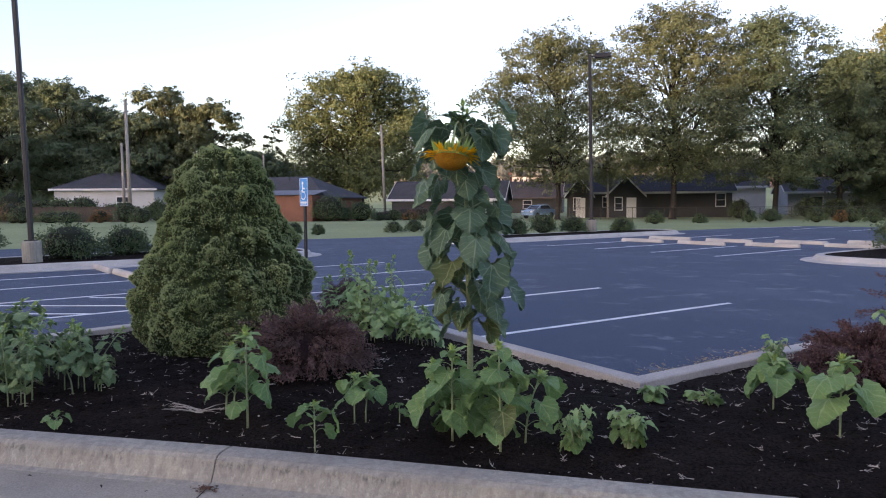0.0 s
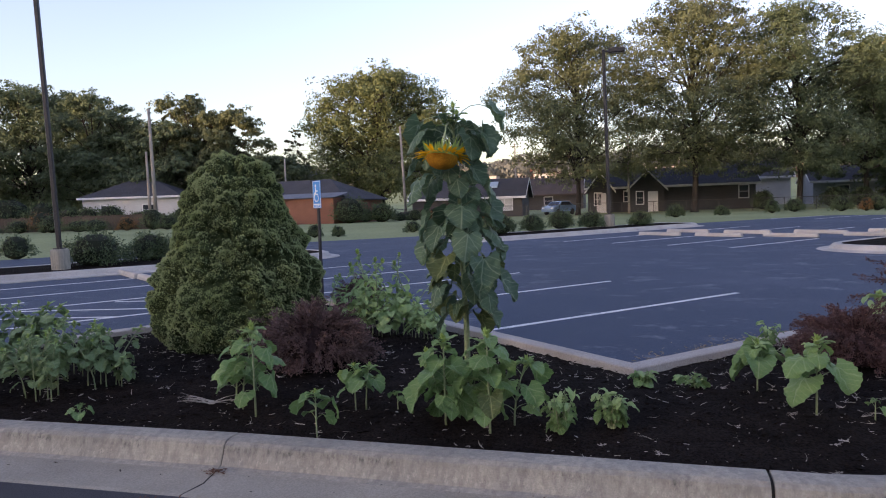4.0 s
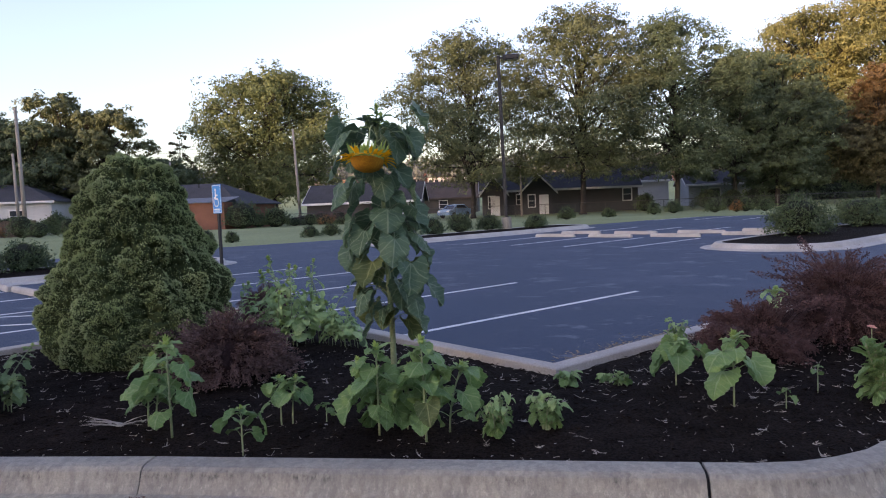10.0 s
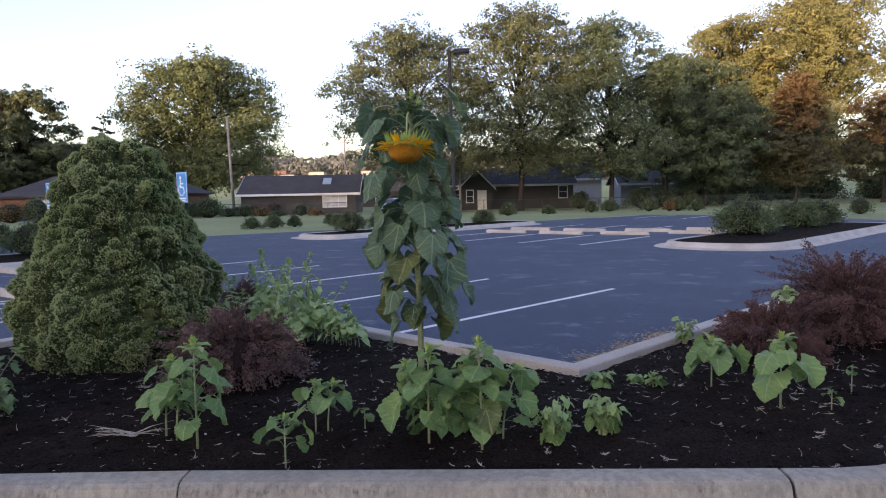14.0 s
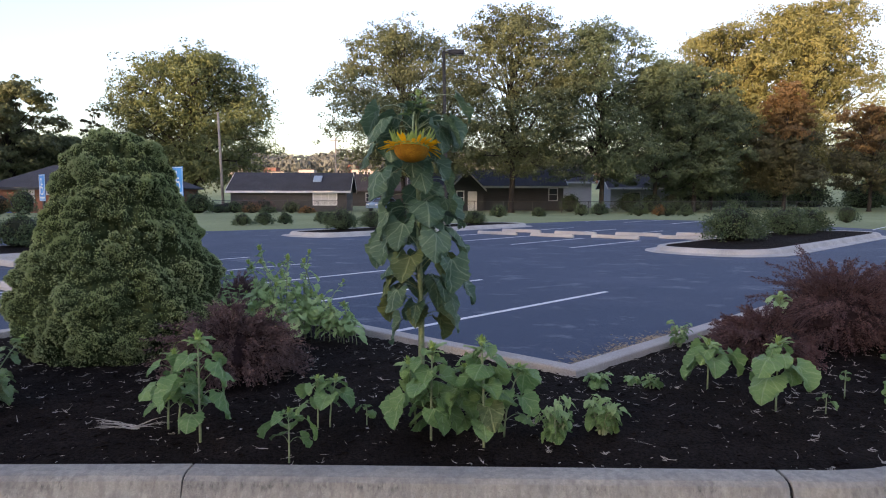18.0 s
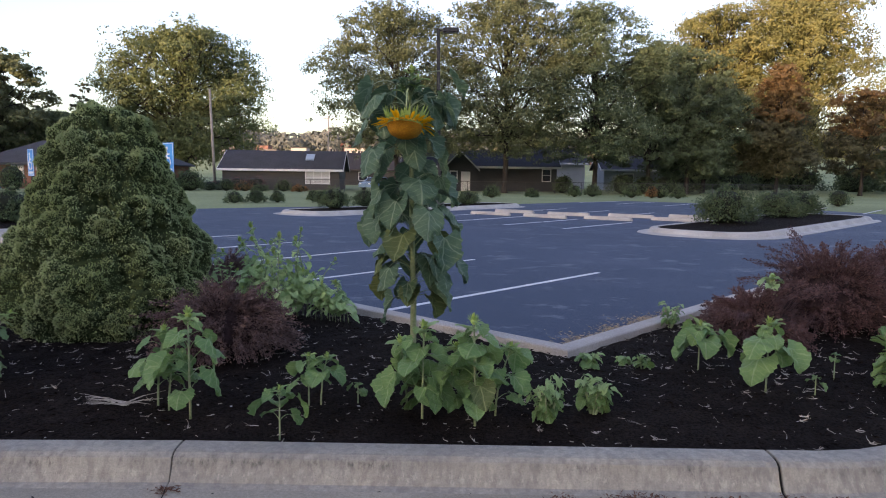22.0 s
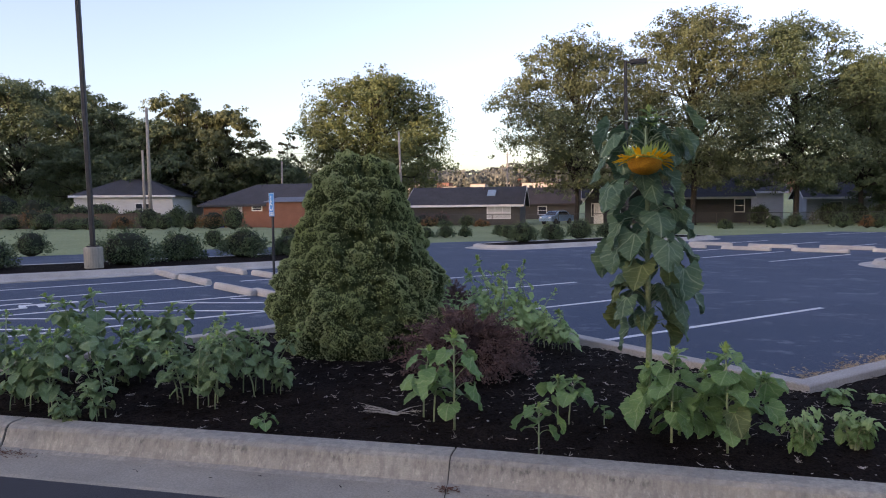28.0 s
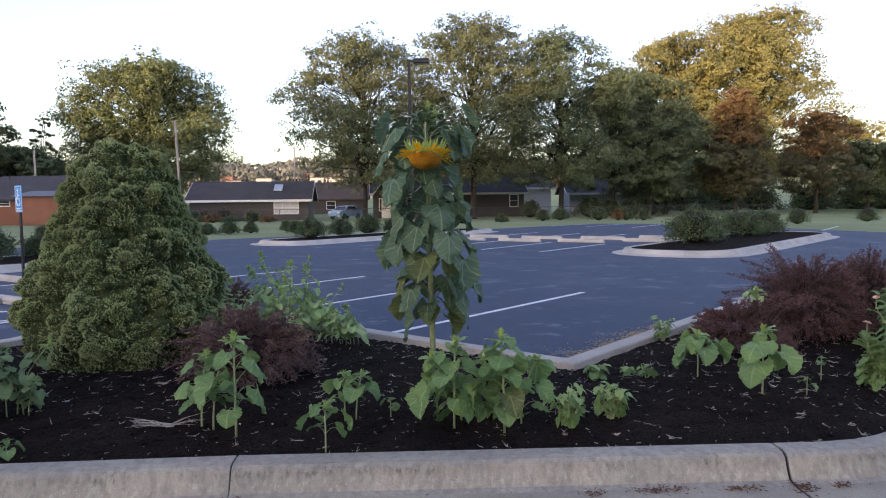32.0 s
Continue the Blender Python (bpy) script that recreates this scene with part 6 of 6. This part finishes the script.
# ---- trees ----
AIRY = "tall airy green tree with dark limbs showing through"
DARK = "dense dark green tree behind the chain-link fence"
GOLD = "big golden-green tree lit by low sun"
for label, x, y, h, rx, th_, mat, lobes, clumps, leaf, tr, sd, cone, bot in (
    ("broad dense maple behind the houses with sunlit top", -36.4, 95, 21.9, 12.2, 4.5, MAT_MAPLE, 76, 52, 0.36, 0.5, 1, 0, 2.0),
    (AIRY, -4.4, 68, 18.8, 8.2, 4.0, MAT_TREE, 60, 56, 0.23, 0.26, 2, 0, 2.6),
    (AIRY, 6.8, 68, 20.7, 8.0, 5.0, MAT_TREE, 62, 56, 0.23, 0.3, 3, 0, 2.6),
    (AIRY, 16.4, 70, 19.6, 7.8, 5.0, MAT_TREE_DARK, 62, 56, 0.23, 0.26, 4, 0, 2.2),
    (DARK, 22.8, 73, 16.0, 6.2, 3.0, MAT_TREE_DARK, 42, 40, 0.26, 0.28, 5, 0, 2.0),
    (DARK, 27.4, 74, 15.8, 5.8, 3.0, MAT_TREE_DARK, 42, 40, 0.26, 0.26, 6, 0, 1.0),
    (DARK, 31.4, 80, 13.6, 5.6, 3.0, MAT_TREE_DARK, 34, 40, 0.28, 0.26, 22, 0, 0.8),
    ("conical rust tree on the lawn, lower crown coloured dull and shaded", 37.75, 75, 14.6, 5.2, 2.0, MAT_TREE_RUST, 30, 46, 0.28, 0.22, 7, 1, 1.6),
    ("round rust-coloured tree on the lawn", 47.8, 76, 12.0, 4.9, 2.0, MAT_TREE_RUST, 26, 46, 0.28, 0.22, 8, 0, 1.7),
    (GOLD, 40.8, 100, 26.5, 11.2, 5.0, MAT_TREE_GOLD, 78, 50, 0.34, 0.5, 9, 0, 3.0),
    (GOLD, 52.6, 101, 30.5, 11.8, 5.0, MAT_TREE_GOLD, 84, 50, 0.34, 0.5, 10, 0, 3.0),
    ("yellow-green tree at the lawn's far end", 67.5, 100, 14.0, 7.0, 3.0, MAT_TREE_GOLD, 22, 44, 0.38, 0.3, 11, 0, 1.5),
    ("yellow-green tree at the lawn's far end", 80, 96, 13.5, 7.5, 3.0, MAT_TREE_GOLD, 22, 44, 0.38, 0.3, 12, 0, 1.5),
    ("dark tree at the lawn's far end", 58, 82, 9.0, 5.5, 2.0, MAT_TREE_DARK, 18, 44, 0.34, 0.25, 20, 0, 0.8),
    ("dark tree at the lawn's far end", 74, 84, 10.0, 6.5, 2.0, MAT_TREE_DARK, 20, 44, 0.34, 0.25, 24, 0, 0.8),
    ("tall dark tree beside the white house", -92, 84, 22.3, 12.4, 3.0, MAT_TREE_DARK, 66, 50, 0.44, 0.4, 13, 0, 0.6),
    ("tall dark tree beside the white house", -82, 58, 18.0, 9.4, 3.0, MAT_TREE_DARK, 56, 46, 0.34, 0.4, 19, 0, 0.6),
    ("dark tree beside the white house", -68, 79, 16.0, 7.4, 3.0, MAT_TREE_DARK, 34, 44, 0.36, 0.3, 14, 0, 2.0),
    ("tall dark tree behind the white house", -75.5, 80, 19.5, 7.6, 3.0, MAT_TREE_DARK, 34, 46, 0.36, 0.35, 28, 0, 2.0),
    ("green tree behind the utility pole", -58.6, 80, 17.8, 6.4, 4.0, MAT_TREE, 36, 44, 0.36, 0.3, 15, 0, 2.0),
    ("dark pointed tree behind the utility pole", -53.2, 80, 15.6, 6.2, 4.0, MAT_TREE, 36, 44, 0.36, 0.3, 16, 0, 2.0),
    ("dark tree behind the brick house", -48.4, 84, 9.2, 6.2, 3.0, MAT_TREE_DARK, 30, 44, 0.36, 0.3, 17, 0, 1.5),
    ("dark tree behind the brick house", -57, 96, 10.5, 8.0, 3.0, MAT_TREE_DARK, 30, 44, 0.4, 0.3, 25, 0, 1.5),
    ("dark tree behind the white house", -62, 77, 14.0, 7.4, 3.0, MAT_TREE_DARK, 32, 44, 0.36, 0.3, 27, 0, 2.0),
    ("thin sparse tree against the sky", -52.0, 97, 14.6, 3.4, 4.0, MAT_TREE_DULL, 12, 9, 0.26, 0.2, 18, 0, 5.0),
):
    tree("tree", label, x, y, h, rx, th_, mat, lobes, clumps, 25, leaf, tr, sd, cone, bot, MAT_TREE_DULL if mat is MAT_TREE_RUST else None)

# ---- shrubs ----
BOX = "dark green boxwood shrub in a mulched island"
for x, y, r, h in ((9.75, 17.7, 0.95, 1.3), (12.9, 21.1, 0.95, 1.12), (14.6, 23.0, 0.8, 1.08)):
    shrub(BOX, x, y, r, h, MAT_SHRUB, 7000, 0.07)
for x, y, r, h in ((-3.09, 23.06, 0.66, 1.01), (-2.13, 24.9, 0.55, 0.87), (-1.12, 26.18, 0.63, 1.03), (0.08, 27.2, 0.61, 0.89), (2.15, 28.02, 0.55, 0.72)):
    shrub(BOX, x, y, r, h, MAT_SHRUB, 3600, 0.06)
for x, y, r, h in ((-11.74, 11.39, 0.91, 1.11), (-11.33, 13.03, 0.75, 0.95), (-10.13, 14.45, 0.79, 1.05), (-9.19, 15.48, 0.55, 0.77), (-14.11, 9.39, 0.68, 0.96), (-15.93, 6.93, 0.73, 0.91)):
    shrub(BOX, x, y, r, h, MAT_SHRUB, 5200, 0.06)
LAWN = "round green shrub on the lawn's edge"
for x, y, r, h in ((-4.9, 30.1, 0.47, 0.78), (-19.3, 15.7, 0.7, 1.05), (-9.0, 29.6, 0.5, 0.68), (-8.15, 30.3, 0.55, 0.76), (-7.25, 30.9, 0.36, 0.73), (-6.0, 33.5, 0.37, 0.68), (-12.9, 26.4, 0.41, 0.77), (-11.8, 26.7, 0.33, 0.6), (-13.46, 23.6, 0.5, 0.95), (-15.97, 21.7, 0.5, 0.88),
                   (4.25, 45.7, 0.7, 1.05), (7.4, 48.5, 0.53, 0.77), (11.2, 52.0, 0.52, 1.15), (13.25, 55.0, 0.82, 1.26), (15.8, 52.2, 0.78, 1.28), (17.9, 51.6, 0.75, 1.24), (18.9, 50.3, 0.6, 1.11), (22.46, 34.5, 0.71, 1.07), (28.8, 38.0, 0.7, 1.0)):
    shrub(LAWN, x, y, r, h, MAT_SHRUB, 2200, 0.06 if y < 40 else 0.09, gz(y) - 0.03, "lawn shrubs")
shrub("rust-coloured shrub on the lawn's edge", 17.15, 51.3, 0.5, 1.1, MAT_SHRUB_ORANGE, 1800, 0.08, gz(51.3) - 0.03, "lawn shrubs")
for x, y, r, h in ((-20.0, 66, 1.5, 1.5), (-18.4, 66.5, 1.3, 1.7), (-21.8, 65.5, 1.2, 1.2)):
    shrub("dark red-brown shrub beside the taupe house", x, y, r, h, MAT_BARBERRY_RED, 1500, 0.12, gz(y) - 0.03, "fence shrubs")
for k in range(18):
    x = -72 + k * 2.3
    y = 47 + 0.25 * k + random.uniform(-1, 1)
    shrub("overgrown shrub along the old fence", x, y, random.uniform(1.0, 1.7), random.uniform(1.2, 2.5), MAT_SHRUB if k % 4 else MAT_SHRUB_ORANGE, 1700, 0.13, gz(y) - 0.03, "fence shrubs")
for x, y, r, h in ((-66, 57, 3.2, 4.6), (-61.5, 57.5, 2.8, 4.0), (-58.6, 58, 2.2, 3.0), (-56.2, 58, 1.8, 2.8), (-53.6, 58.5, 2.0, 3.1), (-50.6, 59, 1.5, 2.2), (-71, 56, 3.2, 5.0), (-46.5, 61, 1.4, 2.6)):
    shrub("tall dark bush in front of the white house", x, y, r, h, MAT_SHRUB, 3600, 0.2, gz(y) - 0.03, "fence shrubs")
for k in range(10):
    x = -29 + k * 1.8
    y = 62 + random.uniform(-1, 1)
    shrub("rough brush beside the taupe house", x, y, random.uniform(0.8, 1.3), random.uniform(0.7, 1.4) if k > 3 else random.uniform(1.6, 2.4), MAT_SHRUB if k % 3 else MAT_SHRUB_ORANGE, 1300, 0.11, gz(y) - 0.03, "fence shrubs")
for x, y, r, h in ((-25.2, 58, 2.3, 3.0), (-22.6, 60, 1.6, 2.2), (-27.6, 59, 1.6, 2.2)):
    shrub("big leafy bush between the houses", x, y, r, h, MAT_SHRUB, 3500, 0.15, gz(y) - 0.03, "fence shrubs")
for x, y, r, h in ((13.6, 73, 1.3, 2.3), (20.0, 72, 1.8, 2.6), (22.6, 73, 1.7, 2.4), (25.2, 74, 1.8, 2.5), (28, 76, 1.9, 2.4)):
    shrub("dark undergrowth below the trees", x, y, r, h, MAT_SHRUB, 2200, 0.16, gz(y) - 0.03, "undergrowth")
for k in range(15):
    x, y = 27 + 4.4 * k + random.uniform(-1, 1), 97 + random.uniform(-2, 4)
    shrub("dark thicket at the far edge of the lawn", x, y, random.uniform(3.2, 4.2), random.uniform(3.4, 5.4), MAT_SHRUB, 3000, 0.3, gz(y) - 0.03, "undergrowth")


# ---- unseen stand-in rise behind the road, added to hold low sun off the lot ----
rise = Mesh()
for k in range(41):
    x = -900 + 30 * k
    h = 42.3 + 1.6 * noise.noise(Vector((k * 0.8, 2, 1)))
    rise.v += [(x, -330, -1), (x, -262, h * 0.8), (x, -250, h), (x, -240, h * 0.8), (x, -170, -1)]
rise.f = [(5 * k + j, 5 * k + j + 1, 5 * k + 6 + j, 5 * k + 5 + j) for k in range(40) for j in range(4)]
solid("sun_blocking_rise", rise, MAT_TREE_DARK, "unseen rise added behind the road to block the low sun", "hill", "structure")


# ---- litter on the mulch, kerb and lot ----
def scatter(name, label, category, n, where, size, mat, lift=0.0, seed=3, thin=1.0):
    rnd, m = random.Random(seed), Mesh()
    done = 0
    while done < n:
        x, y, z = where(rnd)
        if z is None:
            continue
        a, s = rnd.uniform(0, 6.28), size * rnd.uniform(0.4, 1.4)
        w = s * rnd.uniform(0.12, 0.4) * thin
        mt = Matrix.Translation((x, y, z + lift)) @ Euler((rnd.uniform(-0.4, 0.4), rnd.uniform(-0.4, 0.4), a)).to_matrix().to_4x4()
        m.add([mt @ Vector(p) for p in ((-s, -w * 0.3, 0), (0, -w, 0.15 * s), (s, 0, 0), (0.1 * s, w, 0.2 * s), (0, 0, -0.1 * s))], [(0, 1, 3), (1, 2, 3), (0, 4, 1), (1, 4, 2), (2, 4, 3), (3, 4, 0)])
        done += 1
    return solid(name, m, mat, label, category, "stuff")


def on_bed(rnd):
    x, y = rnd.uniform(-4.5, 5.5), rnd.uniform(0.05, 4.5)
    return (x, y, BEDZ(x, y)) if inside(x, y, bed_outline) else (x, y, None)


scatter("mulch_chips", "dark shredded bark chips covering the bed", "mulch", 6500, on_bed, 0.026, MAT_MULCH, 0.004, 5)
scatter("pale_chips", "scattered pale wood chips on dark mulch", "wood chips", 420, on_bed, 0.008, MAT_CHIP, 0.006, 6, 0.8)


def scraps(n, tufts, seed):
    """Thin curled strands: some lie singly, most in small dried tufts."""
    rnd, m = random.Random(seed), Mesh()
    spots = []
    while len(spots) < n + tufts:
        x, y, z = on_bed(rnd)
        if z is not None:
            spots += [(x, y, z)] * (1 if len(spots) < n else rnd.choice((4, 6, 9)))
    for x, y, z in spots:
        a, L, w, bend = rnd.uniform(0, 6.28), 0.012 + 0.045 * rnd.random() ** 2, rnd.uniform(0.0012, 0.0032), rnd.gauss(0, 0.7)
        rise = rnd.choice((0.05, 0.1, 0.2, 0.6))
        p, vs = Vector((x + rnd.gauss(0, 0.008), y + rnd.gauss(0, 0.008), z + 0.006)), []
        for k in range(5):
            d, t = Vector((math.cos(a), math.sin(a), 0)), Vector((-math.sin(a), math.cos(a), 0)) * w * (1.1 - 0.2 * k)
            lift = Vector((0, 0, rise * L * k / 4))
            vs += [p + t + lift, p + lift + Vector((0, 0, w)), p - t + lift]
            p, a = p + d * L / 4, a + bend * 0.4
        m.add(vs, [f for k in range(4) for f in ((3 * k, 3 * k + 3, 3 * k + 4, 3 * k + 1), (3 * k + 1, 3 * k + 4, 3 * k + 5, 3 * k + 2))])
    return solid("pale_fibres", m, MAT_CHIP, "thin pale fibres and weed scraps on dark mulch", "plant scraps", "stuff")


scraps(1300, 2200, 16)
scatter("pebbles", "few pale pebbles on dark mulch", "pebbles", 60, on_bed, 0.012, MAT_STOP, 0.006, 18, 3.0)


def on_lot_edge(rnd):
    k = 0.5 + 2.6 * rnd.betavariate(1.6, 1.8)
    x, y = arm(k, 0.2 + abs(rnd.gauss(0, 0.05 + 0.12 * rnd.random() + 0.05 * math.sin(k * 5) ** 2)))
    return x, y, gz(y) + 0.004


scatter("dry_litter", "dry tan grass litter against the kerb", "leaf litter", 9000, on_lot_edge, 0.022, MAT_DRY, 0.005, 7, 0.22)


def on_gutter(rnd):
    x = rnd.uniform(-3.5, 3.6)
    return x, -0.25 - abs(rnd.gauss(0, 0.18)) - 0.035 * max(0, -x), 0.006


scatter("gutter_litter", "small dark leaf litter in the gutter", "leaf litter", 30, on_gutter, 0.014, MAT_BARK, 0.003, 8)


def heap(cx, cy, rx_, ry_):
    return lambda rnd: (cx + rnd.gauss(0, rx_), cy + rnd.gauss(0, ry_), 0.012 + abs(rnd.gauss(0, 0.006)))


MAT_RUSTLEAF = surface("rotted leaf litter", (0.085, 0.04, 0.024), (0.2, 0.095, 0.055), 60, 6, 0.7, 0.95)
for k, (cx, cy, a_, b_, n) in enumerate(((2.3, -0.3, 0.14, 0.025, 130), (2.75, -0.31, 0.1, 0.02, 90), (3.07, -0.31, 0.07, 0.04, 110), (3.3, -0.3, 0.05, 0.02, 50), (0.03, -0.3, 0.06, 0.02, 70), (0.0, -0.72, 0.1, 0.02, 60), (1.95, -0.33, 0.06, 0.02, 50), (-2.9, -0.42, 0.16, 0.03, 110), (-3.15, -0.46, 0.05, 0.05, 60))):
    scatter("leaf_heap", "small heap of rotted brown leaves in the gutter", "leaf litter", n, heap(cx, cy, a_ * 0.6, b_), 0.013, MAT_RUSTLEAF, 0.0, 30 + k)


def dry_twig(x, y, turn, n, size, seed, label):
    """A dead pale plant lying on the mulch."""
    rnd = random.Random(seed)
    th = thing("dead_plant", label, "dead plant", pose(x, y, BEDZ(x, y), 0, 0, turn), "dead plants")
    for k in range(n):
        a, L = rnd.uniform(-0.5, 0.5) + (math.pi if rnd.random() < 0.25 else 0), size * rnd.uniform(0.4, 1.0)
        p = Vector((rnd.uniform(-0.1, 0.1) * size, rnd.uniform(-0.1, 0.1) * size, 0.01))
        e = p + Vector((math.cos(a) * L, math.sin(a) * L, rnd.uniform(0.01, 0.25) * L))
        part("stalk", Mesh().tube([p, p.lerp(e, 0.5) + Vector((0, 0, 0.05 * L)), e], [0.008 * size, 0.006 * size, 0.003 * size], 5), MAT_CHIP, th)
    return th


dry_twig(-0.56, 0.52, 190, 22, 0.3, 1, "pile of pale dead stalks on dark mulch")
rnd = random.Random(21)
done = 0
while done < 46:
    x, y = rnd.uniform(-2.4, 4.2), rnd.uniform(0.15, 2.4)
    if inside(x, y, bed_outline) and math.hypot(x + 1.74, y - 2.66) > 1.0:
        dry_twig(x, y, done * 77, rnd.choice((4, 6, 8)), rnd.uniform(0.05, 0.12), 10 + done, "small dried weed on dark mulch")
        done += 1
